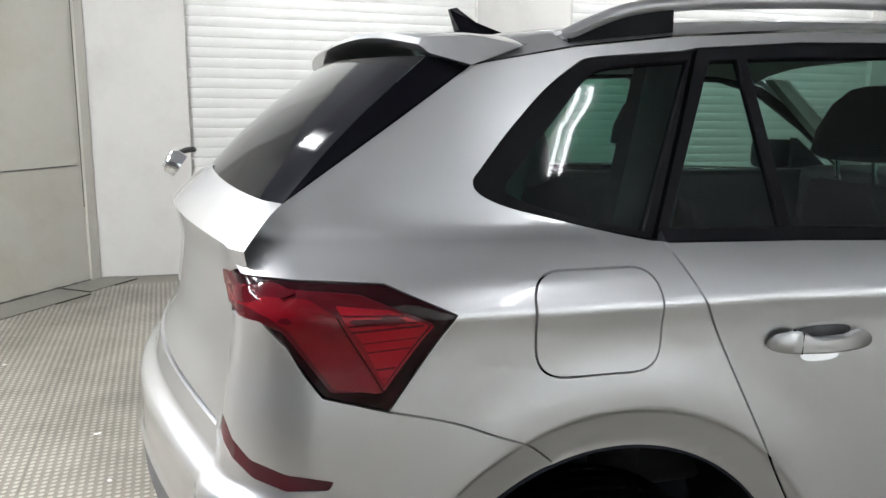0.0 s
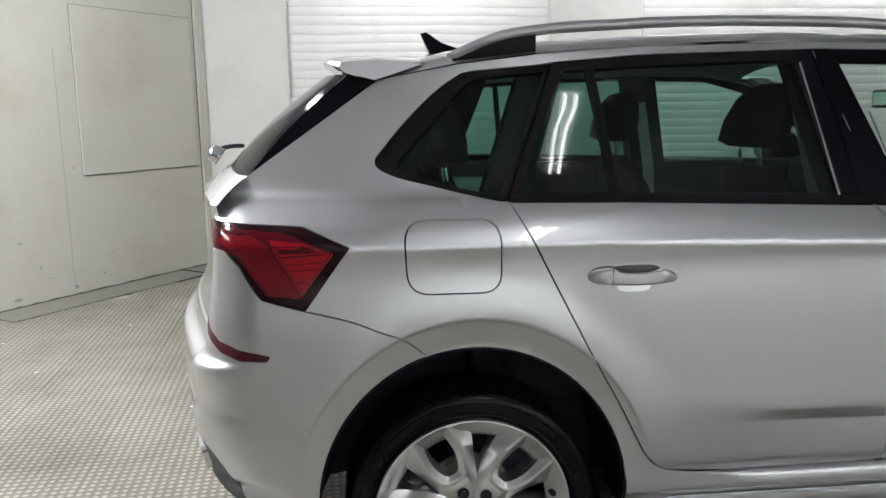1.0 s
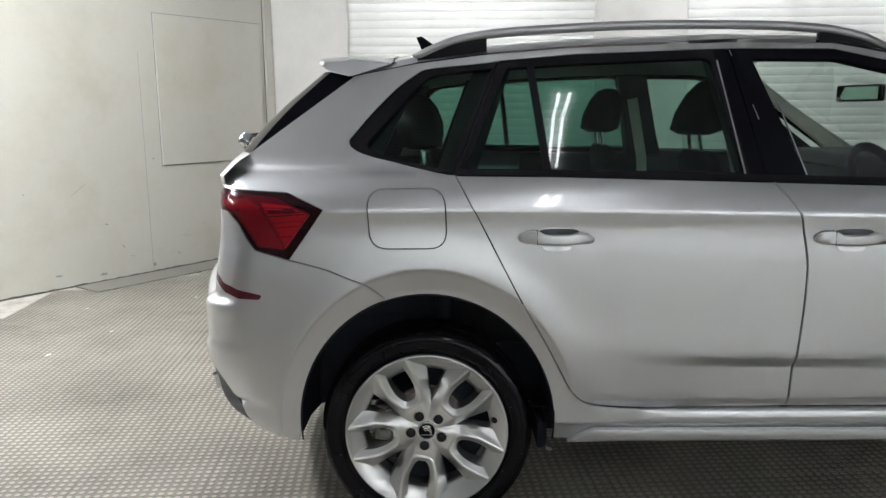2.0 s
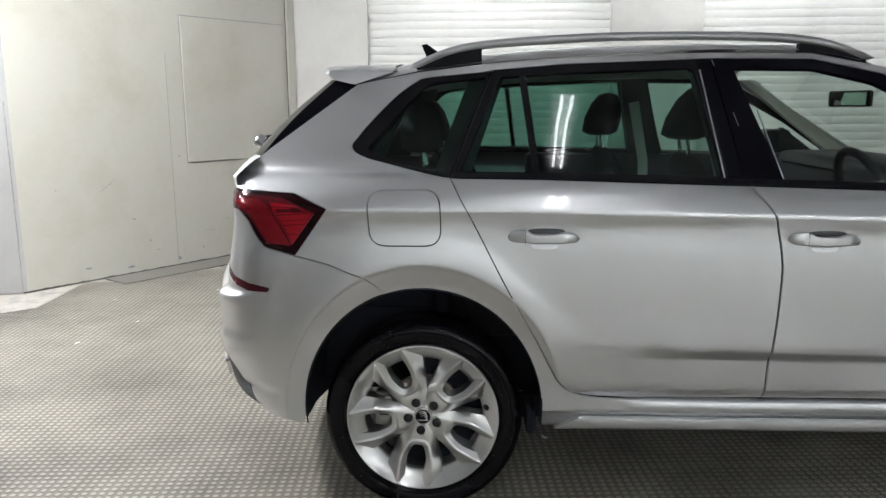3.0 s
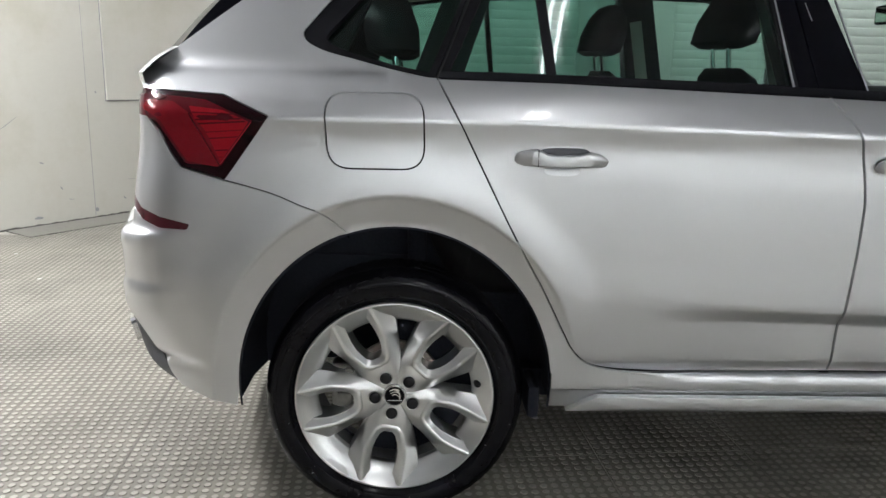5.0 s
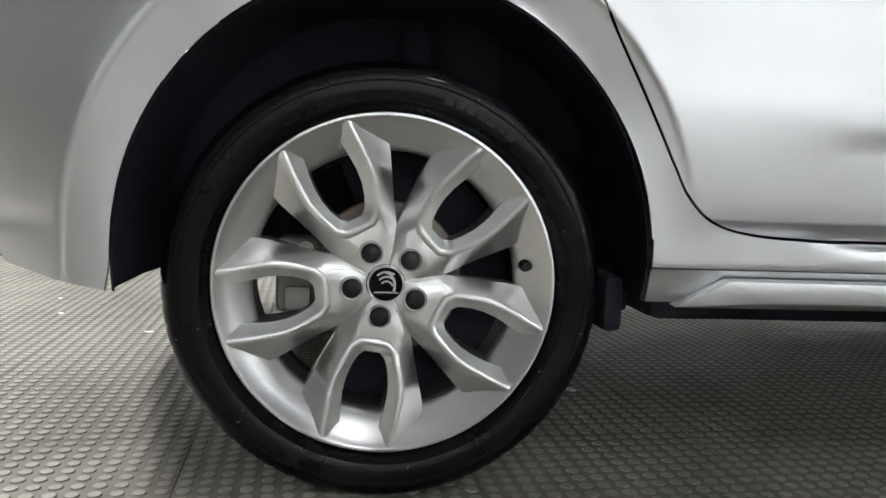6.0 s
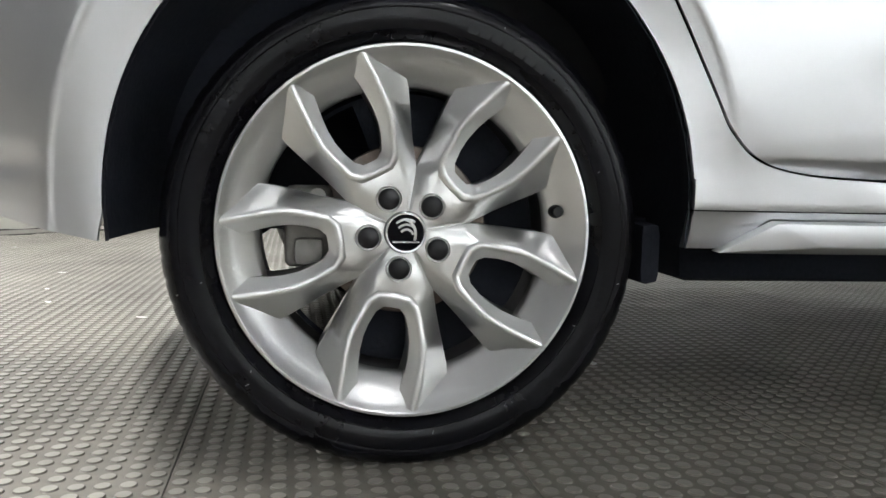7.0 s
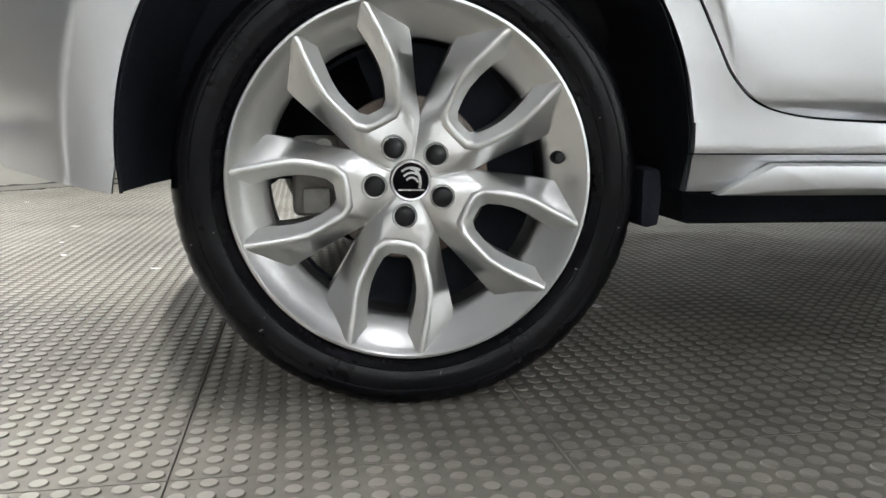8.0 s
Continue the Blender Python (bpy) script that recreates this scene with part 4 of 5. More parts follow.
def handle(x0, x1, z, mirror):
    """A pull handle over a scooped dish: flat-faced bar with raised ends, a flat oval above it painted dark for the
    grip's shade, bright scoop below.
    """
    h = new("door_handle")
    h.parent = car
    tagged(h, "silver pull handle over a recessed dish")

    def place(bm):
        return bm if mirror is None else moved(bm, Matrix.Translation((0, 2 * mirror, 0)) @ Matrix.Diagonal((1, -1, 1, 1)))
    w = x1 - x0
    y = side_y(x0 + w / 2, z)
    bm = bmesh.new()
    rows = []
    for i in range(41):
        f = i / 40
        top = z + float(np.interp(f, [0, 0.02, 0.06, 0.14, 0.22, 0.27, 0.33, 0.42, 0.66, 0.74, 0.80, 0.90, 0.97, 1.0], [0.006, 0.015, 0.0205, 0.0245, 0.0265, 0.0245, 0.0165, 0.0145, 0.0155, 0.0195, 0.0215, 0.0165, 0.0075, 0.001]))
        low = z + float(np.interp(f, [0, 0.03, 0.10, 0.5, 0.94, 0.98, 1.0], [-0.002, -0.008, -0.0115, -0.0135, -0.0125, -0.0085, -0.003]))
        out = -0.006 - 0.028 * math.sin(math.pi * min(1.0, max(0.0, f))) ** 0.55
        d = 0.011 * (0.25 + 0.75 * math.sin(math.pi * f) ** 0.4)
        c = min(0.0035, (top - low) * 0.3)
        ring = [(0.0, low), (-d, low), (-d - c * 0.9, low + c), (-d - c * 1.1, (top + low) / 2), (-d - c * 0.9, top - c), (-d, top), (0.0, top)]
        rows.append([bm.verts.new((x0 + w * f, y + out + d + dy, zz)) for dy, zz in ring])
    for a, b in zip(rows, rows[1:]):
        for j in range(7):
            bm.faces.new((a[j], a[(j + 1) % 7], b[(j + 1) % 7], b[j]))
    bm.faces.new(rows[0])
    bm.faces.new(list(reversed(rows[-1])))
    part("handle_bar", place(bm), PAINT, h, smooth=38)

    def oval(cx, cz, a, b, lift):
        bm = bmesh.new()
        rings = []
        for g in (0.45, 0.8, 1.0):
            ring = []
            for k in range(32):
                c, d = math.cos(2 * math.pi * k / 32), math.sin(2 * math.pi * k / 32)
                px, pz = cx + a * g * math.copysign(abs(c) ** 0.6, c), cz + b * g * math.copysign(abs(d) ** 0.8, d)
                ring.append(bm.verts.new((px, side_y(px, pz) - lift(g, (pz - cz) / b), pz)))
            rings.append(ring)
        bm.faces.new(rings[0])
        for p, q in zip(rings, rings[1:]):
            for k in range(32):
                bm.faces.new((p[k], p[(k + 1) % 32], q[(k + 1) % 32], q[k]))
        return place(bm)
    part("dish", oval(x0 + w * 0.52, z - 0.001, w * 0.29, 0.034, lambda g, v: 0.0012 + 0.003 * (1 - g)), PAINT, h, smooth=60)
    # flat oval: the hollow's shade is put into its dark colour
    part("grip_recess", oval(x0 + w * 0.53, z + 0.017, w * 0.27, 0.0125, lambda g, v: 0.0052), RECESS, h, smooth=60)
    part("dish_lip", oval(x0 + w * 0.51, z - 0.022, w * 0.19, 0.0125, lambda g, v: 0.0055 - 0.0030 * v), PAINT, h, "bright scooped lip under the bar", smooth=60)
    sx = x0 + w * 0.235
    part("handle_split", place(box(sx - 0.0008, y - 0.0322, z - 0.012, sx + 0.0008, y - 0.006, z + 0.0258)), SEAM, h)


for m in (None, MID):
    handle(0.271, 0.487, 0.920, m)
    handle(1.111, 1.322, 0.913, m)


def sill(mirror):
    s = new("side_sill")
    s.parent = car
    tagged(s, "silver sill with lower skirt blade")

    def place(bm):
        return bm if mirror is None else moved(bm, Matrix.Translation((0, 2 * mirror, 0)) @ Matrix.Diagonal((1, -1, 1, 1)))

    def sweep(name, heights, label=""):
        bm = bmesh.new()
        QUARTER[0] = True
        rows = []
        for x in [0.385 + 0.02 * i for i in range(20)] + [0.80 + 0.14 * i for i in range(11)]:
            ys = [(side_y(x, z), z) for z in heights]
            ring = ys + [(ys[-1][0] + 0.02, heights[-1]), (ys[0][0] + 0.02, heights[0])]
            rows.append([bm.verts.new((x, y, z)) for y, z in ring])
        QUARTER[0] = False
        n = len(rows[0])
        for a, b in zip(rows, rows[1:]):
            for j in range(n):
                bm.faces.new((a[j], a[(j + 1) % n], b[(j + 1) % n], b[j]))
        bm.faces.new(rows[0])
        bm.faces.new(list(reversed(rows[-1])))
        part(name, place(bm), PAINT, s, label, smooth=50)

    sweep("sill_panel", [0.3572 + 0.0418 * i / 12 for i in range(13)])
    sweep("sill_lower", [0.3035, 0.306, 0.312, 0.322, 0.335, 0.348, 0.3552])
    # the skirt blade: a bright face, a darker slanted foot and a pointed start
    bm = bmesh.new()
    A, B, C = (0.424, -0.046, 0.299), (0.500, -0.0575, 0.3405), (0.570, -0.0565, 0.3085)
    D, E, F = (2.2, -0.0575, 0.3365), (2.2, -0.0565, 0.3075), (2.2, -0.043, 0.2985)
    B2, D2, A2, F2 = (0.497, -0.044, 0.3435), (2.2, -0.044, 0.3395), (0.424, -0.02, 0.300), (2.2, -0.02, 0.2995)
    C2 = (0.575, -0.043, 0.2985)
    v = {n: bm.verts.new(p) for n, p in zip("ABCDEFGHIJK", (A, B, C, D, E, F, B2, D2, A2, F2, C2))}
    for f in ("BCED", "ACB", "AKC", "KFEC", "BDHG", "ABG", "AIJFK", "AGI"):
        bm.faces.new([v[n] for n in f])
    bmesh.ops.bevel(bm, geom=[e for e in bm.edges if not e.is_boundary], offset=0.0016, segments=2, affect="EDGES", profile=0.5)
    part("skirt_blade", place(bm), PAINT, s, "thin silver skirt blade with a pointed start", smooth=30)
    # black strip stands in for the shade under the blade
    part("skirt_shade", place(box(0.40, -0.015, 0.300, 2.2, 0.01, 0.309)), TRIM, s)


sill(None)
sill(MID)

# ---- wheels ----
HUB_TURN = -99.0  # degrees of the first bolt's arm, 0 forward, 90 up


def rim_depth(r):
    """y of the spokes' ridges: dished towards the hub."""
    return float(np.interp(r, [0.0, 0.05, 0.09, 0.13, 0.18, 0.22, 0.2415], [0.002, 0.0, -0.002, -0.008, -0.0150, -0.0200, -0.0222]))


def barrel_y(r):
    return float(np.interp(r, [0.194, 0.202, 0.213, 0.225, 0.2365, 0.2395], [0.020, 0.0095, -0.0005, -0.0095, -0.0165, -0.0205]))


def spokes():
    """Ten spokes in five pairs: each pair a U-shaped bead round a pocket, with flanks falling to the large openings."""
    def polar(r, w, base):
        c, d = math.cos(radians(base)), math.sin(radians(base))
        return (r * c - w * d, r * d + w * c)

    def shifted(line, d):
        """The (r, w) line moved sideways by d, outward from the pocket."""
        out = []
        for i, p in enumerate(line):
            a, c = line[max(i - 1, 0)], line[min(i + 1, len(line) - 1)]
            t = Vector((c[0] - a[0], c[1] - a[1])).normalized()
            if i == len(line) - 1:
                t = Vector((0, -1))
            u = Vector((p[0] - a[0], p[1] - a[1])).normalized() if i else t
            k = d / max(0.8, abs(u.dot(t)))
            out.append((p[0] + t.y * k, p[1] - t.x * k))
        out[-1] = (out[-1][0], 0.0)
        return out

    crest = [(0.2415, 0.0500), (0.220, 0.0510), (0.198, 0.0517), (0.172, 0.0519), (0.150, 0.0503), (0.128, 0.0435), (0.0995, 0.0330), (0.0895, 0.0205), (0.0885, 0.0)]
    pocket = [(0.2165, 0.0285), (0.202, 0.0303), (0.187, 0.0322), (0.168, 0.0332), (0.148, 0.0317), (0.130, 0.0272), (0.1130, 0.0200), (0.1050, 0.0110), (0.1045, 0.0)]
    flank = [None, (0.1900, 0.0285), (0.1830, 0.0266), (0.1700, 0.0230), (0.1480, 0.0172), (0.1220, 0.0102), (0.0890, 0.0)]
    inn, out = shifted(crest, -0.0046), shifted(crest, 0.0046)
    foot_in, foot_out = shifted(crest, -0.0063), shifted(crest, 0.0060)
    bm = bmesh.new()
    store = {}

    def vert(p, y):
        key = (round(p[0], 5), round(p[1], 5), round(y, 5))
        if key not in store:
            store[key] = bm.verts.new((p[0], y, p[1]))
        return store[key]

    def face(vs, flip):
        vs = [v for i, v in enumerate(vs) if v not in vs[:i]]
        if len(vs) > 2:
            try:
                bm.faces.new(list(reversed(vs)) if flip else vs)
            except ValueError:
                pass

    def fall(r):
        return rim_depth(r) + float(np.interp(r, [0.09, 0.11, 0.15, 0.20, 0.22], [0.0135, 0.0215, 0.0285, 0.0265, 0.0205]))
    for k in range(5):
        b = HUB_TURN + 72 * k
        for s in (1, -1):
            c = b + 36 * s

            def row(line, deep, lim=9.0):
                return [vert(polar(r, w * s, b), min(lim, rim_depth(r) + deep)) for r, w in line]
            rows = [[vert(polar(r, w * s, b), rim_depth(r) + float(np.interp(r, [0.150, 0.199, 0.2165], [0.0125, 0.0145, 0.0175]))) for r, w in pocket], row(foot_in, 0.0034), row(inn, 0.0012), row(crest, 0.0), row(out, 0.0010), row(foot_out, 0.0030)]
            edge = []
            for f in flank:
                if f is None:
                    p = (0.204 * math.cos(radians(b + 26.6 * s)), 0.204 * math.sin(radians(b + 26.6 * s)))
                    edge.append(vert(p, barrel_y(0.204) - 0.0008))
                else:
                    edge.append(vert(polar(f[0], -f[1] * s, c), fall(f[0])))
            for i in range(len(crest) - 1):
                for p, q in zip(rows, rows[1:]):
                    face([p[i], p[i + 1], q[i + 1], q[i]], s > 0)
                if i < 6:
                    face([rows[-1][i], rows[-1][i + 1], edge[i + 1], edge[i]], s > 0)
            # flank's seat on the rim: short steps along the rim's curve
            steps = [edge[0]]
            for d in (22.5, 19.0, 16.0):
                r = 0.2362 - (0.2362 - 0.204) * ((d - 13.6) / 12.9) ** 0.75
                steps.append(vert((r * math.cos(radians(b + d * s)), r * math.sin(radians(b + d * s))), barrel_y(r) - 0.0008))
            top = vert((0.2362 * math.cos(radians(b + 13.4 * s)), 0.2362 * math.sin(radians(b + 13.4 * s))), barrel_y(0.2362) - 0.0006)
            face(steps + [top, rows[-1][0]], s > 0)
            # the bead's foot runs out on the rim's sloping face, which closes the pocket
            seat_at = vert((0.2388 * math.cos(radians(b + 10.4 * s)), 0.2388 * math.sin(radians(b + 10.4 * s))), barrel_y(0.2388) - 0.0006)
            face([rows[1][0], rows[0][0], seat_at], s < 0)
            # hub: groove between the pairs, and the flat pad of the bolt
            g = [rows[-1][6]] + [vert((r * math.cos(radians(b + d * s)), r * math.sin(radians(b + d * s))), rim_depth(r) + 0.0012) for d, r in ((29.5, 0.080), (30.0, 0.058), (31.0, 0.029))]
            m = [edge[-1]] + [vert((r * math.cos(radians(c)), r * math.sin(radians(c))), rim_depth(r) + dp) for r, dp in ((0.079, 0.0100), (0.058, 0.0070), (0.029, 0.0050))]
            for i in range(3):
                face([g[i], g[i + 1], m[i + 1], m[i]], s < 0)
            hub = [vert((0.029 * math.cos(radians(b + d * s)), 0.029 * math.sin(radians(b + d * s))), rim_depth(0.029) + 0.0012) for d in (20, 10, 0)]
            mid = [vert(polar(r, 0.0, b), rim_depth(r) + 0.0012) for r in (0.050, 0.072)]
            face([rows[-1][6], rows[-1][7], mid[1], mid[0], g[2], g[1]], s < 0)
            face([rows[-1][7], rows[-1][8], mid[1]], s < 0)
            face([g[2], mid[0], hub[2], hub[1], hub[0], g[3]], s < 0)
            # walls of the openings run back
            for line in (rows[0], edge):
                for p, q in zip(line, line[1:]):
                    pb, qb = [vert((v.co.x * 0.992, v.co.z * 0.992), 0.066) for v in (p, q)]
                    face([p, q, qb, pb], False)
    return bm


RIM_PROFILE = [(0.2478, -0.006), (0.2482, -0.018), (0.2466, -0.0225), (0.2430, -0.0230), (0.2395, -0.0205), (0.2365, -0.0165), (0.225, -0.0095), (0.213, -0.0005), (0.202, 0.0095), (0.1960, 0.0170), (0.1942, 0.0205), (0.1945, 0.030), (0.198, 0.045)]
BARREL_PROFILE = [(0.198, 0.045), (0.203, 0.065), (0.205, 0.10), (0.205, 0.15), (0.212, 0.18), (0.235, 0.185), (0.243, 0.19), (0.247, 0.186), (0.236, 0.176), (0.22, 0.10), (0.232, 0.02), (0.246, -0.004)]
TYRE_PROFILE = [(0.236, 0.015), (0.2455, -0.004), (0.2475, -0.013), (0.2500, -0.0165), (0.2515, -0.0155), (0.254, -0.0175), (0.2575, -0.0215), (0.262, -0.0255), (0.263, -0.0270), (0.2645, -0.0262), (0.272, -0.0290), (0.281, -0.0300),
                (0.290, -0.0295), (0.2915, -0.0280), (0.293, -0.0285), (0.301, -0.0265), (0.309, -0.0215), (0.3155, -0.0125), (0.3198, -0.001), (0.3225, 0.013), (0.3240, 0.030), (0.3150, 0.031), (0.3150, 0.039), (0.3245, 0.040),
                (0.3250, 0.066), (0.3165, 0.067), (0.3165, 0.077), (0.3245, 0.078), (0.3243, 0.104), (0.316, 0.105), (0.316, 0.114), (0.3235, 0.115), (0.3210, 0.138), (0.3135, 0.160), (0.300, 0.178), (0.28, 0.184), (0.26, 0.181), (0.246, 0.172), (0.236, 0.16)]


def tread(i, j, r, y):
    """Slots cut into the shoulder and a few raised marks on the wall."""
    if 16 <= j <= 19 and i % 5 == 0:
        r -= 0.0014 if j > 16 else 0.0005
    if 28 < j < 33 and i % 5 == 2:
        r -= 0.004
    a = 360.0 * i / 300
    if 10 <= j <= 12 and (40 < a < 75 or 128 < a < 158 or 300 < a < 332):
        y -= 0.0006 if i % 3 else 0.0
    return r, y


def wheel():
    """One wheel, its outer face towards -y, its middle at the origin."""
    w = new("wheel")
    tagged(w, "ten-spoke silver alloy wheel with black low tyre")
    t = part("tyre", lathe(TYRE_PROFILE, 300, wobble=tread), TYRE, w, "black low-profile tyre", smooth=34)
    # the tyre sits flat where it bears on the floor
    for v in t.data.vertices:
        if v.co.z < -0.3172:
            v.co.z = -0.3172
    rim = part("rim", lathe(RIM_PROFILE, 160), RIM, w, "silver painted alloy rim", smooth=40)
    part("spokes", spokes(), RIM, rim, "five pairs of creased silver spokes", smooth=46)
    part("barrel", lathe(BARREL_PROFILE, 96), BARREL, rim, "dark inner barrel", smooth=40)
    for k in range(5):
        a = radians(HUB_TURN + 72 * k)
        x, z = 0.050 * math.cos(a), 0.050 * math.sin(a)
        cup = moved(lathe([(0.0182, 0.0012), (0.0172, -0.0014), (0.0160, -0.0006), (0.0152, 0.004), (0.0150, 0.012)], 24), Matrix.Translation((x, -0.0015, z)))
        part("bolt_seat", cup, RIM, rim, smooth=40)
        cap = moved(lathe([(0.0146, 0.012), (0.0146, -0.0005), (0.0138, -0.0028), (0.0115, -0.0048), (0.0070, -0.0058), (0.0001, -0.0062)], 20), Matrix.Translation((x, -0.001, z)))
        part("bolt_cap", cap, BOLT, rim, "black plastic bolt cap", smooth=60)
    cap = part("hub_cap", lathe([(0.0275, 0.006), (0.0275, -0.003), (0.0262, -0.0052), (0.0240, -0.0052), (0.0232, -0.0035), (0.0, -0.0042)], 40), GLOSS, rim, "black hub cap with chrome ring", smooth=30)
    part("chrome_ring", lathe([(0.0280, 0.004), (0.0282, -0.0040), (0.0268, -0.0064), (0.0246, -0.0062), (0.0236, -0.0040)], 40), CHROME, cap, smooth=50)
    # plain curved blades stand for the badge
    for a0, a1, r0, half in ((58, 130, 0.0205, 0.0015), (38, 136, 0.0145, 0.0015), (18, 142, 0.0088, 0.0015)):
        pts = [(0.001 + r0 * math.cos(radians(a0 + (a1 - a0) * f)) * 1.05, -0.0055 + r0 * 1.15 * math.sin(radians(a0 + (a1 - a0) * f))) for f in np.linspace(0, 1, 9)]
        part("badge_blade", ribbon([(x, -0.0060, z) for x, z in pts], half, 0.0012, Vector((0, 1, 0))), CHROME, cap)
    pts = [(-0.002 + 0.0150 * math.cos(radians(a)), -0.002 + 0.0195 * math.sin(radians(a))) for a in range(-25, 86, 11)]
    part("badge_blade", ribbon([(x, -0.0062, z) for x, z in pts], 0.0019, 0.0012, Vector((0, 1, 0))), CHROME, cap)
    part("badge_bar", box(-0.0180, -0.0064, -0.0140, 0.0190, -0.0040, -0.0112, 0.0008, 1), CHROME, cap)
    va = radians(8.7)
    vx, vz = 0.210 * math.cos(va), 0.210 * math.sin(va)
    valve = moved(lathe([(0.0100, 0.05), (0.0098, 0.006), (0.0085, 0.002), (0.0080, -0.002), (0.0062, -0.004), (0.0001, -0.0042)], 16), Matrix.Translation((vx, -0.004, vz)))
    part("valve_cap", valve, BOLT, rim, "black valve cap", smooth=40)
    # sidewall writing as plain bars
    for a0, n, r, hgt, wd in ((52, 7, 0.277, 0.011, 0.013), (233, 6, 0.2535, 0.0035, 0.006), (255, 7, 0.2535, 0.003, 0.005), (340, 6, 0.277, 0.007, 0.006), (140, 5, 0.277, 0.006, 0.008)):
        for k in range(n):
            a = radians(a0 + k * (wd + 0.004) / r * 57.3)
            m = Matrix.Translation((r * math.cos(a), -0.0305 if r > 0.27 else -0.019, r * math.sin(a))) @ Matrix.Rotation(-a + math.pi / 2, 4, "Y")
            part("sidewall_mark", moved(box(-wd / 2, -0.0004, -hgt / 2, wd / 2, 0.0016, hgt / 2), m), TYRE, t)
    # pale scuffs and flakes on the sidewall and shoulder
    rnd = random.Random(5)
    for k in range(9):
        a = radians(rnd.uniform(0, 360))
        r = rnd.choice((0.262, 0.270, 0.285, 0.296, 0.303))
        y = float(np.interp(r, [p[0] for p in TYRE_PROFILE[5:17]], [p[1] for p in TYRE_PROFILE[5:17]]))
        ln, wd = rnd.uniform(0.0008, 0.0030), rnd.uniform(0.0003, 0.0006)
        m = Matrix.Translation((r * math.cos(a), y - 0.0006, r * math.sin(a))) @ Matrix.Rotation(-a + rnd.uniform(-0.6, 0.6), 4, "Y")
        part("scuff", moved(box(-ln, -0.0003, -wd, ln, 0.0008, wd), m), GREY, t)
    return w


def brake(x, y, s):
    b = new("brake")
    b.parent = car
    tagged(b, "rusty brake disc with cast caliper behind the spokes")
    b.location = (x, y, WELL_Z)
    if s < 0:
        b.rotation_euler = (0, 0, math.pi)
    part("brake_disc", lathe([(0.070, 0.066), (0.118, 0.066), (0.120, 0.068), (0.120, 0.078), (0.118, 0.080), (0.07, 0.080)], 64), STEEL, b, "brake disc with rusty rim", smooth=40)
    part("disc_hat", lathe([(0.001, 0.050), (0.066, 0.050), (0.070, 0.054), (0.071, 0.072)], 48), BARREL, b, smooth=40)
    cal = moved(join(box(-0.165, 0.050, -0.055, -0.098, 0.118, 0.060, 0.014, 3), box(-0.150, 0.036, -0.050, -0.110, 0.052, -0.012, 0.008, 2), tube([(-0.118, 0.03, 0.045), (-0.118, 0.10, 0.045)], 0.012, 10)), Matrix.Translation((0, 0, 0)))
    part("caliper", cal, ALLOY, b, "dull cast brake caliper", smooth=40)
    shield = lathe([(0.10, 0.092), (0.188, 0.092), (0.194, 0.088), (0.194, 0.094), (0.10, 0.096)], 48)
    bmesh.ops.delete(shield, geom=[v for v in shield.verts if v.co.x < -0.05 and abs(v.co.z) < 0.105], context="VERTS")
    part("dust_shield", join(shield, disc(0.11, 0.094)), LINER, b, "black brake dust shield", smooth=40)
    part("axle_arm", join(tube([(0.0, 0.09, 0.0), (0.0, 0.30, 0.0)], 0.05, 16), box(-0.02, 0.14, -0.06, 0.42, 0.19, 0.02, 0.01), tube([(0.06, 0.215, 0.03), (0.05, 0.225, 0.40)], 0.026, 14)), LINER, b, smooth=40)


first = wheel()
first.parent = car
first.location = (0, 0, WELL_Z)
WB = 2.651
for x, y, turn in ((WB, 0.0, 0), (0.0, 2 * MID, 180), (WB, 2 * MID, 180)):
    c = copy_thing(first, pose(x, y, WELL_Z, 0, 0, turn))
    c.parent = car
brake(0.0, 0.0, 1)
brake(0.0, 2 * MID, -1)
brake(WB, 0.0, 1)
brake(WB, 2 * MID, -1)


def wheel_well(cx, mirror):
    """The felt-lined well round a wheel, open below."""
    bm = bmesh.new()
    rows = []
    for i in range(29):
        a = radians(-8 + 196 * i / 28)
        ring = []
        for y, g in ((-0.040, 0.990), (-0.03, 1.01), (0.02, 1.03), (0.16, 1.03), (0.26, 0.98), (0.27, 0.55), (0.272, 0.10)):
            z = ARCH_Z + ARCH_B * g * math.sin(a)
            ring.append(bm.verts.new((cx + ARCH_A * g * math.cos(a), y if mirror is None else 2 * mirror - y, z)))
        rows.append(ring)
    for a, b in zip(rows, rows[1:]):
        for j in range(6):
            bm.faces.new((a[j], a[j + 1], b[j + 1], b[j]))
    part("wheel_well_liner", bm, LINER, car, "black felt wheel arch liner", smooth=40)
    part("mud_flap", box(cx + 0.335, 0.02 if mirror is None else 2 * MID - 0.24, 0.245, cx + 0.368, 0.24 if mirror is None else 2 * MID - 0.02, 0.335, 0.016, 2), LINER, car, "black air deflector behind the wheel", smooth=40)


for cx in (ARCH_X, WB):
    wheel_well(cx, None)
    wheel_well(cx, MID)
# the low tray, unseen, is added to keep light from under the car
for name, bm in (("underbody", box(0.40, 0.02, 0.312, 2.25, 2 * MID - 0.02, 0.38, 0.02)), ("floor_pan", box(-0.48, 0.29, 0.30, 3.2, 2 * MID - 0.29, 0.42, 0.02)),
                 ("undertray_block", box(0.52, 0.30, 0.212, 2.1, 2 * MID - 0.30, 0.32, 0.03)), ("exhaust_silencer", tube([(-0.30, 0.6, 0.33), (-0.30, 1.2, 0.33)], 0.08, 16))):
    part(name, bm, LINER, car, smooth=40)

# ---- the car's front end, beyond the doors ----


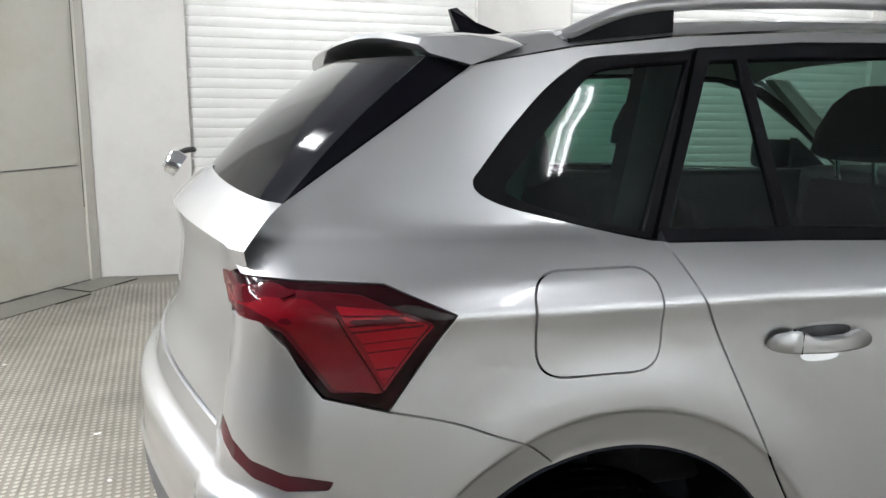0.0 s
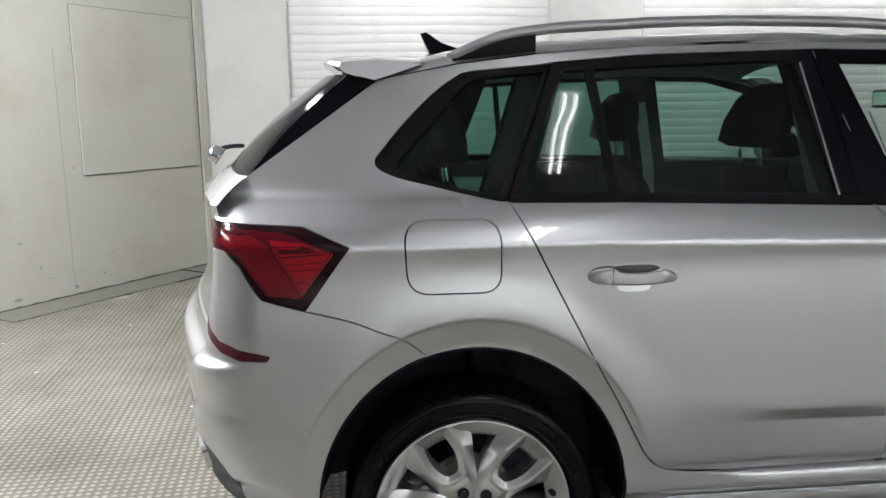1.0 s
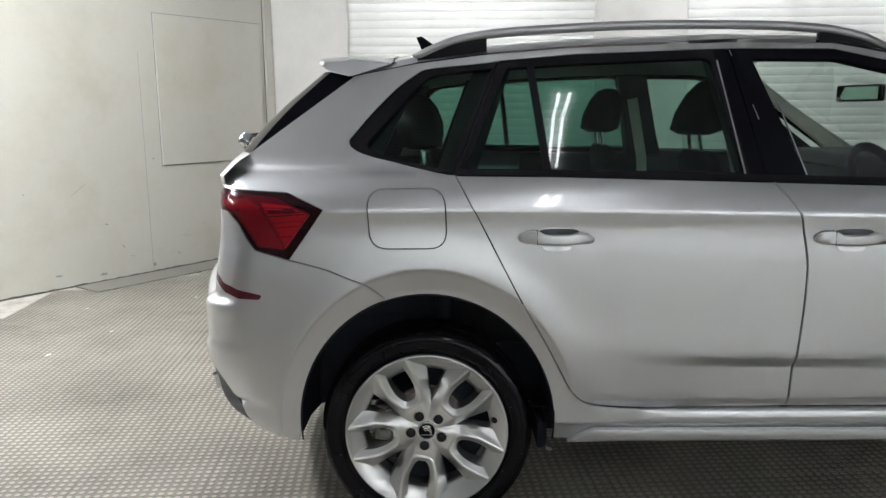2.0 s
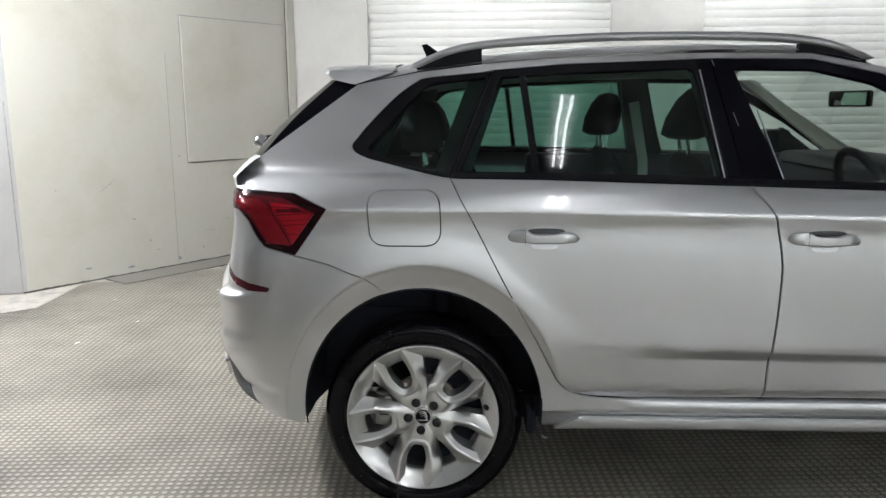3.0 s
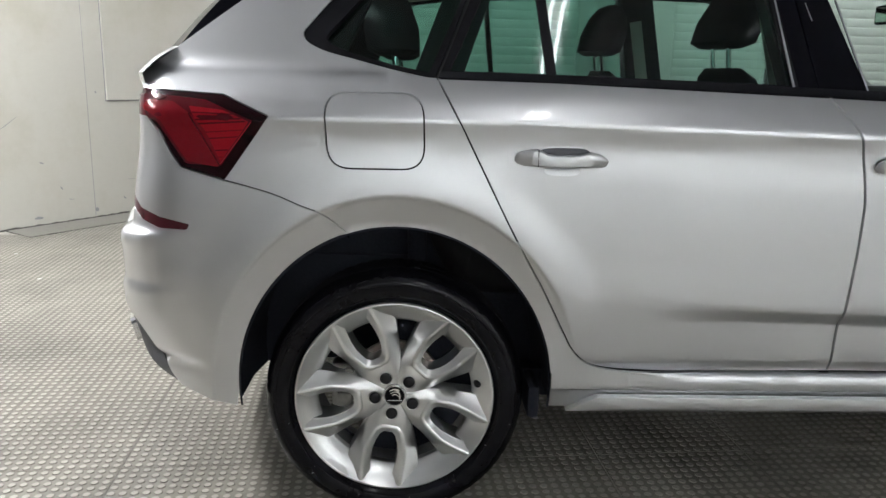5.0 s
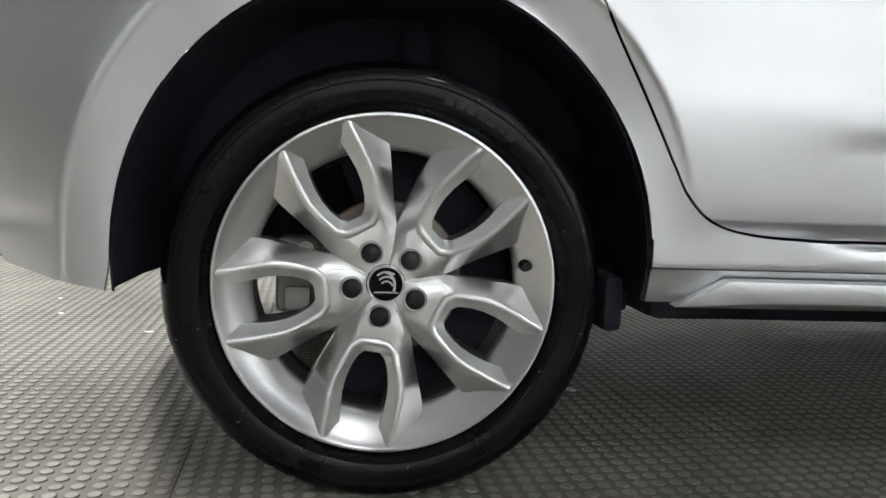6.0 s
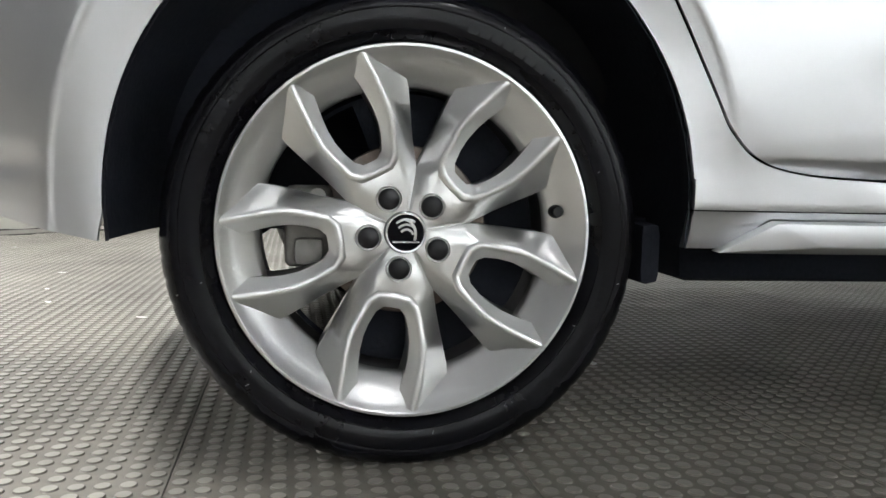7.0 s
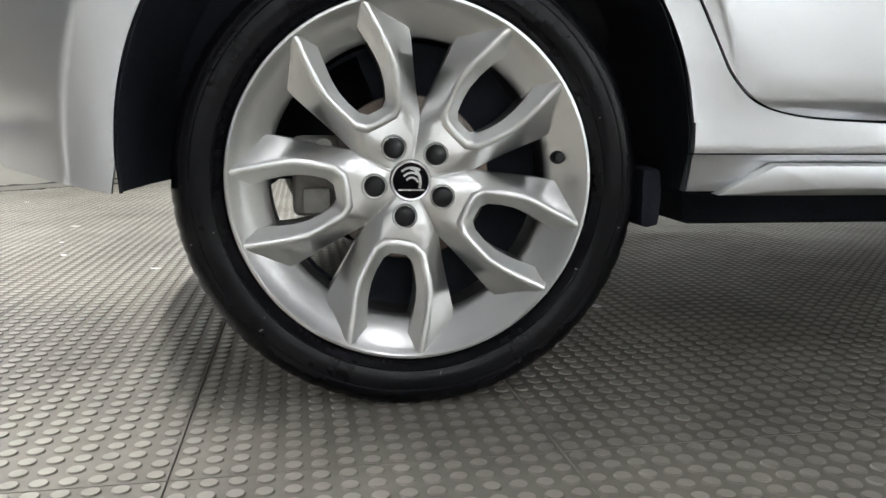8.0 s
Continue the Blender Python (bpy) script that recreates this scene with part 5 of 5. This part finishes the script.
def front_end():
    def wing(f, g, s):
        x = 2.06 + 1.30 * f
        z0, z1 = 0.36, 1.03 - 0.20 * f * f
        z = z0 + (z1 - z0) * g
        y = -0.05 + 0.10 * max(0.0, g - 0.75) / 0.25 * 0.6 + 0.32 * max(0.0, f - 0.55) ** 1.6
        return Vector((x, y if s < 0 else 2 * MID - y, z))
    for s in (-1, 1):
        pts = []
        bm = bmesh.new()
        rows = [[bm.verts.new(wing(i / 26, j / 20, s)) for j in range(21)] for i in range(27)]
        for i in range(26):
            for j in range(20):
                c = (rows[i][j].co + rows[i + 1][j + 1].co) / 2
                if math.hypot((c.x - WB) / ARCH_A, (c.z - ARCH_Z) / ARCH_B) > 1.02 and not (c.z < ARCH_Z and abs(c.x - WB) < ARCH_A):
                    bm.faces.new((rows[i][j], rows[i + 1][j], rows[i + 1][j + 1], rows[i][j + 1]))
        part("front_wing", bm, PAINT, car, smooth=50)

    def bonnet(f, g):
        x = 1.98 + 1.38 * f
        w = 0.80 - 0.28 * max(0.0, f - 0.55) ** 1.6
        return Vector((x, MID + w * (2 * g - 1), 1.035 - 0.20 * f * f + 0.03 * (1 - (2 * g - 1) ** 2)))
    sheet("bonnet", bonnet, PAINT, 20, 16, car)

    def nose(f, g):
        k = 2 * f - 1
        return Vector((3.36 + 0.12 * (1 - k * k) + 0.03 * math.sin(g * math.pi), MID + 0.72 * k, 0.25 + 0.585 * g))
    sheet("front_bumper", nose, PAINT, 20, 14, car, "silver front bumper")

    def screen(f, g):
        k = 2 * g - 1
        return Vector((1.37 + 0.69 * f + 0.04 * (1 - k * k), MID + k * (0.64 + 0.09 * f), roof_z(1.36, MID + k * 0.6) - 0.005 - 0.41 * f ** 1.05))
    sheet("windscreen", screen, SCREEN_GLASS, 12, 14, car, "clear windscreen")


front_end()

# ---- inside ----


def seat(x, y, back_h, name="car_seat", lean=-0.02):
    """A bucket seat: cushion, raked backrest with bolsters, headrest on two posts."""
    s = new(name)
    s.parent = car
    tagged(s, "black fabric seat with padded headrest")
    part("seat_cushion", box(x - 0.08, y - 0.25, 0.52, x + 0.46, y + 0.25, 0.70, 0.06, 3), FABRIC, s, smooth=60)
    bm = bmesh.new()
    rows = []
    for f, w, d in ((0, 0.25, 0.085), (0.15, 0.26, 0.095), (0.5, 0.255, 0.085), (0.8, 0.225, 0.065), (0.95, 0.18, 0.045), (1.0, 0.13, 0.02)):
        z = 0.58 + (back_h - 0.58) * f
        cx = x - 0.02 - 0.20 * f
        rows.append([bm.verts.new((cx + d * math.sin(a) * 0.9, y + w * math.copysign(abs(math.cos(a)) ** 0.6, math.cos(a)), z)) for a in [2 * math.pi * k / 20 for k in range(20)]])
    for a, b in zip(rows, rows[1:]):
        for j in range(20):
            bm.faces.new((a[j], a[(j + 1) % 20], b[(j + 1) % 20], b[j]))
    bm.faces.new(rows[0])
    bm.faces.new(rows[-1])
    part("seat_backrest", bm, FABRIC, s, smooth=60)
    hx = x - 0.22
    for dy in (-0.06, 0.06):
        part("headrest_post", tube([(hx, y + dy, back_h - 0.03), (hx - 0.012, y + dy, back_h + 0.07)], 0.007, 8), CHROME, s)
    bm = bmesh.new()
    rows = []
    for f, w, d in ((0, 0.10, 0.045), (0.08, 0.135, 0.075), (0.4, 0.14, 0.078), (0.75, 0.125, 0.062), (0.95, 0.09, 0.038), (1, 0.05, 0.015)):
        z = back_h + 0.055 + 0.185 * f
        rows.append([bm.verts.new((hx - 0.012 + lean * f + d * math.sin(a), y + w * math.copysign(abs(math.cos(a)) ** 0.7, math.cos(a)), z)) for a in [2 * math.pi * k / 16 for k in range(16)]])
    for a, b in zip(rows, rows[1:]):
        for j in range(16):
            bm.faces.new((a[j], a[(j + 1) % 16], b[(j + 1) % 16], b[j]))
    bm.faces.new(rows[0])
    bm.faces.new(rows[-1])
    part("headrest", bm, FABRIC, s, smooth=60)


seat(1.15, 0.47, 1.14, lean=0.06)
seat(0.96, 2 * MID - 0.47, 1.13, lean=0.04)
seat(0.21, 0.45, 1.10, "rear_seat")
seat(0.21, 2 * MID - 0.45, 1.10, "rear_seat")
part("cabin_floor", join(box(-0.55, 0.29, 0.40, 2.0, 2 * MID - 0.29, 0.44), box(-0.58, 0.25, 0.44, 0.05, 2 * MID - 0.25, 0.62)), LINER, car)
part("parcel_shelf", box(-0.42, 0.14, 0.985, 0.02, 2 * MID - 0.14, 1.01, 0.01), FABRIC, car, "black parcel shelf")
for s in (0, 1):
    def fl(y):
        return y if s == 0 else 2 * MID - y
    part("door_card", box(0.42, min(fl(0.045), fl(0.12)), 0.42, 2.0, max(fl(0.045), fl(0.12)), 1.075, 0.02), DASH, car, "dark grey inner door trim")
    part("quarter_trim", box(-0.45, min(fl(0.14), fl(0.20)), 0.80, 0.10, max(fl(0.14), fl(0.20)), 1.07, 0.02), DASH, car)
    # inner pillars, leaning in with the glass
    for nm, xa, xb, ta, tb, mat in (("centre_pillar_trim", 0.945, 1.10, 0.86, 0.99, DASH), ("rear_pillar_trim", 0.02, 0.14, 0.16, 0.27, DASH), ("tail_pillar_trim", -0.48, -0.17, -0.20, 0.0, DASH), ("windscreen_pillar_trim", 1.955, 2.045, 1.425, 1.495, HEADLINER)):
        bm = bmesh.new()
        lo = [bm.verts.new((x, fl(y + 0.06 * max(0.0, 0.45 - x) ** 1.5), 1.06)) for x, y in ((xa, 0.055), (xb, 0.055), (xb, 0.105), (xa, 0.105))]
        hi = [bm.verts.new((x, fl(y + 0.06 * max(0.0, 0.45 - x) ** 1.5), 1.43)) for x, y in ((ta, 0.185), (tb, 0.185), (tb, 0.235), (ta, 0.235))]
        for i in range(4):
            j = (i + 1) % 4
            bm.faces.new((lo[i], lo[j], hi[j], hi[i]))
        bm.faces.new(lo)
        bm.faces.new(hi)
        part(nm, bm, mat, car)
    belt_y = fl(0.20)
    part("seat_belt", ribbon([(1.0, belt_y, 0.75), (0.99, belt_y, 1.05), (0.93, fl(0.23), 1.33)], 0.024, 0.001, Vector((0, 1, 0)) if s == 0 else Vector((0, -1, 0))), HEADLINER, car, "pale grey seat belt")


def liner(f, g):
    x = -0.20 + 1.56 * f
    y = 0.20 + (2 * MID - 0.40) * g
    return Vector((x, y, roof_z(x, y) - 0.035 - 0.02 * abs(2 * g - 1) ** 4))


sheet("headlining", liner, HEADLINER, 20, 14, car, "pale grey headlining")
part("dashboard", join(box(1.665, 0.12, 0.70, 2.05, 2 * MID - 0.12, 1.095, 0.05, 3), box(1.50, MID - 0.13, 0.48, 1.80, MID + 0.13, 0.98, 0.04, 2)), DASH, car, "dark grey dashboard", smooth=50)
part("dash_line", box(1.659, 0.80, 1.040, 1.668, 2 * MID - 0.22, 1.046), CHROME, car)
sw = lathe([(0.185 + 0.016 * math.cos(a), 0.016 * math.sin(a)) for a in [2 * math.pi * k / 10 for k in range(10)]], 40, closed=True)
part("steering_wheel", moved(join(sw, box(-0.18, -0.012, -0.03, 0.18, 0.012, 0.03, 0.01), box(-0.03, -0.012, -0.18, 0.03, 0.012, 0.0, 0.01)), Matrix.Translation((1.58, 0.45, 0.98)) @ Matrix.Rotation(radians(90), 4, "Z") @ Matrix.Rotation(radians(-24), 4, "X")), DASH, car, "dark steering wheel", smooth=50)
part("inner_mirror", moved(box(-0.012, -0.12, -0.032, 0.012, 0.12, 0.032, 0.012, 3), Matrix.Translation((1.66, MID - 0.02, 1.335)) @ Matrix.Rotation(radians(13), 4, "Z")), GLOSS, car, "black interior mirror", smooth=50)
part("inner_mirror_glass", moved(box(-0.0145, -0.108, -0.024, -0.0125, 0.108, 0.024), Matrix.Translation((1.66, MID - 0.02, 1.335)) @ Matrix.Rotation(radians(13), 4, "Z")), MIRROR, car)
for m in (None, MID):
    y = -0.10 if m is None else 2 * MID + 0.10
    ya = 0.03 if m is None else 2 * MID - 0.055
    bm = box(1.70, ya, 1.06, 1.90, ya + 0.025, 1.20)
    for v in bm.verts:
        if v.co.z > 1.1 and v.co.x > 1.8:
            v.co.x = 1.715
    part("mirror_sail", bm, GLOSS, car, "black triangular mirror base")
    part("door_mirror", box(1.66, y - 0.10, 1.06, 1.79, y + 0.09, 1.19, 0.04, 3), GLOSS, car, "black door mirror", smooth=60)

# ---- lamps on the ceiling, and added fill lamps ----


def twin_tube(x, y, along, length=0.8, rad=0.017, z=CEILING, lit=TUBE):
    """A ceiling batten with two lit tubes."""
    ob = thing("ceiling_light", "white ceiling batten with two lit fluorescent tubes", "lamp", "ceiling lights", (x, y, z))
    if along == "x":
        ob.rotation_euler = (0, 0, math.pi / 2)
    part("batten", box(-0.13, -length / 2 - 0.03, -0.05, 0.125, length / 2 + 0.02, -0.001, 0.008), WHITE, ob)
    for s in (-0.04 - rad * 0.6, 0.04 + rad * 0.6) if rad > 0.03 else (-0.04, 0.04):
        part("tube", tube([(s, -length / 2, -0.055 - rad), (s, length / 2, -0.055 - rad)], rad, 12), lit, ob)
    return ob


def fill_washer(x, length=1.5, rad=0.02, y=NEAR + 0.22, turn=0.0, z=CEILING):
    """An added fill lamp, unseen: a batten with two lit tubes turned to the wall beside it, hung on two rods where it
    is lower than the ceiling.
    """
    ob = thing("fill_light", "added unseen white batten with two tubes filling the wall with light", "lamp", "wall lights", (x, y, z))
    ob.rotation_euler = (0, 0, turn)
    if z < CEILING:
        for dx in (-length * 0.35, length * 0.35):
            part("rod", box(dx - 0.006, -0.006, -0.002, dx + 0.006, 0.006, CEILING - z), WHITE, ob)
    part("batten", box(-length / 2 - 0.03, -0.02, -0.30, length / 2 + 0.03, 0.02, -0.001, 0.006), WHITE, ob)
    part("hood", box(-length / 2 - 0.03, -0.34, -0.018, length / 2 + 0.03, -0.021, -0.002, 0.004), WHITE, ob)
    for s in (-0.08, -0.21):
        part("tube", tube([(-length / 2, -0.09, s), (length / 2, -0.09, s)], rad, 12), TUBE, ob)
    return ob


# the last pair is an added, unseen fill lamp for the rear corner
LAMPS = [(0.72, -2.02, 1.08, 0.014, TUBE_SOFT), (-2.60, 0.85, 1.3, 0.036, TUBE_STRONG), (-1.75, 2.9, 1.5, 0.012, TUBE), (-4.3, 0.2, 1.5, 0.028, TUBE)]
for x, y, ln, rad, lit in LAMPS:
    twin_tube(x, y, "y", ln, rad, CEILING, lit)
# added fill on the near wall, which the silver side mirrors
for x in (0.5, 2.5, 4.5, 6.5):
    fill_washer(x, 1.5, 0.031, NEAR + 1.75, 0.0, CEILING - 0.45)
# added fill over the roller shutters
for x in (0.3, 2.6, 4.6):
    fill_washer(x, 1.5, 0.0080, BACK - 0.75, math.pi)

# ---- the studded rubber floor ----
floor = tagged(part("floor", box(-8.4, -5.0, -0.12, 10.4, BACK + 0.6, -0.006), SEAL), "grey studded rubber tile floor", "floor", "", "structure")
TILE, STUDS = 0.46, 15


def tile_mesh(name, n, high):
    """One floor tile: a thin sheet with moulded round studs."""
    verts, faces = [], []
    h = TILE / 2 - 0.0012
    for x, y in ((-h, -h), (h, -h), (h, h), (-h, h)):
        verts.append((x, y, 0.0))
    for x, y in ((-h, -h), (h, -h), (h, h), (-h, h)):
        verts.append((x, y, -0.006))
    faces += [(0, 1, 2, 3), (4, 5, 1, 0), (5, 6, 2, 1), (6, 7, 3, 2), (7, 4, 0, 3)]
    p = TILE / STUDS
    for i in range(STUDS):
        for j in range(STUDS):
            cx, cy = -TILE / 2 + p * (i + 0.5), -TILE / 2 + p * (j + 0.5)
            s = len(verts)
            for r, z in ((0.0112, 0.0), (0.0097, high)):
                verts += [(cx + r * math.cos(2 * math.pi * k / n), cy + r * math.sin(2 * math.pi * k / n), z) for k in range(n)]
            for k in range(n):
                q = (k + 1) % n
                faces.append((s + k, s + q, s + n + q, s + n + k))
            faces.append(tuple(s + n + k for k in range(n)))
    me = bpy.data.meshes.new(name)
    me.from_pydata(verts, [], faces)
    me.materials.append(RUBBER)
    me.materials.append(STUD)
    for f in me.polygons:
        f.material_index = 1 if len(f.vertices) > 4 else 0
    return me


near_tile, far_tile = tile_mesh("floor_tile", 12, 0.0022), tile_mesh("floor_tile_worn", 8, 0.0012)
ca, sa = math.cos(radians(FLOOR_TURN)), math.sin(radians(FLOOR_TURN))
for i in range(-9, 7):
    for j in range(-6, 14):
        lx, ly = TILE * (i + 0.5), TILE * (j + 0.5)
        x, y = -0.32 + lx * ca - ly * sa, 0.235 + lx * sa + ly * ca
        edge = (x - CORNER[0]) * wn.x + (y - CORNER[1]) * wn.y
        if y > BACK - 0.15 or edge < (0.20 if x > -2.45 else 0.30) or y < -2.2 or x > 2.6 or x < -4.2:
            continue
        near = -1.7 < x < 1.8 and -1.2 < y < 1.5
        o = new("floor_tile", near_tile if near else far_tile)
        o.parent = floor
        o.location = (x, y, 0)
        o.rotation_euler = (0, 0, radians(FLOOR_TURN))
plain = box(-8.4, -5.0, -0.0059, 10.4, BACK + 0.6, -0.004)
tagged(part("floor_sheet", plain, RUBBER), "plain grey rubber floor round the tiles", "floor", "", "structure")
strip = bmesh.new()
corners = [on_wall(1.2, 0, 0.0), on_wall(2.66, 0, 0.0), Vector((-5.2, 2.29, 0)), Vector((-5.2, 1.75, 0)), Vector((-3.25, 2.16, 0)), on_wall(2.3, 0, 0.62), on_wall(1.2, 0, 0.45)]
top = [strip.verts.new((p.x, p.y, -0.0022)) for p in corners]
low = [strip.verts.new((p.x, p.y, -0.0055)) for p in corners]
strip.faces.new(top)
for i in range(len(top)):
    j = (i + 1) % len(top)
    strip.faces.new((top[i], top[j], low[j], low[i]))
tagged(part("concrete_strip", strip, CONCRETE), "worn pale concrete along the wall foot", "floor", "", "structure")
for s0, ln, wide in ((2.04, 1.62, 0.30), (0.37, 0.45, 0.26)):
    sheet_bm = box(0.0, 0.0, -0.004, ln, wide, 0.0045, 0.0015, 1)
    rim_bm = box(-0.004, -0.007, -0.004, ln + 0.004, wide + 0.004, 0.0015)
    place = Matrix.Translation(on_wall(s0, 0.0, 0.02)) @ Matrix.Rotation(math.atan2(-wd.y, -wd.x), 4, "Z") @ Matrix.Translation((0, -wide, 0))
    sheet_ob = tagged(part("rubber_mat", moved(sheet_bm, place), MAT), "thin plain grey rubber sheet lying along the wall foot", "mat", "rubber mats")
    part("mat_edge", moved(rim_bm, place), SEAM, sheet_ob, "dark open joint round the sheet")
# the cracked dark joint at the wall's foot, and the chipped edge at its bend
foot = bmesh.new()
low, high = [], []
for i in range(67):
    s = 2.65 * i / 66
    h = 0.004 + 0.007 * random.random() ** 2
    low.append([foot.verts.new(on_wall(s, -0.004, 0.012)), foot.verts.new(on_wall(s, -0.004, 0.0))])
    high.append([foot.verts.new(on_wall(s, h, 0.010)), foot.verts.new(on_wall(s, h + 0.003, 0.0))])
for i in range(66):
    foot.faces.new((low[i][0], low[i + 1][0], high[i + 1][0], high[i][0]))
    foot.faces.new((high[i][0], high[i + 1][0], high[i + 1][1], high[i][1]))
tagged(part("wall_foot_joint", foot, SEAL), "dark cracked joint along the wall foot", "joint", "", "structure")
bend = bmesh.new()
for i in range(40):
    z = 0.01 + 0.034 * i
    w = 0.002 + 0.006 * random.random()
    vs = [bend.verts.new(on_wall(2.652 - (w if k in (1, 2) else 0.0), z + (0.030 if k > 1 else 0.0), 0.0012)) for k in range(4)]
    bend.faces.new(vs)
tagged(part("chipped_edge", bend, GREY), "chipped dark paint along the wall bend", "chips", "", "structure")
for x, y in ((-1.15, 2.05), (-2.35, 2.75), (-1.05, 1.62), (-1.72, 3.05), (-0.95, 1.35), (-1.95, 2.2), (-0.62, 1.1), (-2.1, 1.75), (0.62, -0.35), (0.45, 0.55)):
    bm = bmesh.new()
    r0 = 0.006 + 0.007 * random.random()
    ring = [bm.verts.new((r0 * (0.6 + 0.7 * random.random()) * math.cos(a) * 1.6, r0 * (0.6 + 0.7 * random.random()) * math.sin(a), 0.0)) for a in [k * 1.05 for k in range(6)]]
    f = bm.faces.new(ring)
    ext = bmesh.ops.extrude_face_region(bm, geom=[f])
    for v in ext["geom"]:
        if isinstance(v, bmesh.types.BMVert):
            v.co.z += 0.0015
    tagged(part("paint_chip", moved(bm, Matrix.Translation((x, y, 0.0021)) @ Matrix.Rotation(random.random() * 6, 4, "Z")), WHITE), "tiny flake of white paint lying on the floor", "flake", "paint flakes")
# scuffs and chips on the angled wall: place along it, height, length, breadth, lean
for s0, z0, ln, br, lean in ((1.75, 0.44, 0.035, 0.010, 20), (1.95, 0.72, 0.14, 0.004, -35), (1.62, 0.25, 0.030, 0.012, 60), (1.30, 0.92, 0.018, 0.016, 0), (1.55, 0.16, 0.05, 0.004, 10), (2.15, 0.10, 0.05, 0.014, 5),
                             (1.12, 0.12, 0.030, 0.010, 40), (1.36, 0.06, 0.035, 0.030, 15), (0.85, 0.34, 0.05, 0.004, 30), (2.35, 0.72, 0.012, 0.012, 0), (1.05, 0.26, 0.09, 0.003, 4), (1.80, 0.055, 0.06, 0.020, 0)):
    bm = bmesh.new()
    ca2, sa2 = math.cos(radians(lean)), math.sin(radians(lean))
    ring = []
    for k in range(9):
        a = 2 * math.pi * k / 9
        r = 0.5 * (0.75 + 0.5 * random.random())
        u, v = ln * r * math.cos(a), br * r * math.sin(a)
        ring.append(bm.verts.new(on_wall(s0 + u * ca2 - v * sa2, z0 + u * sa2 + v * ca2, 0.0012)))
    bm.faces.new(ring)
    tagged(part("wall_scuff", bm, GREY), "small dark chip in the wall paint", "scuff", "wall scuffs", "structure")
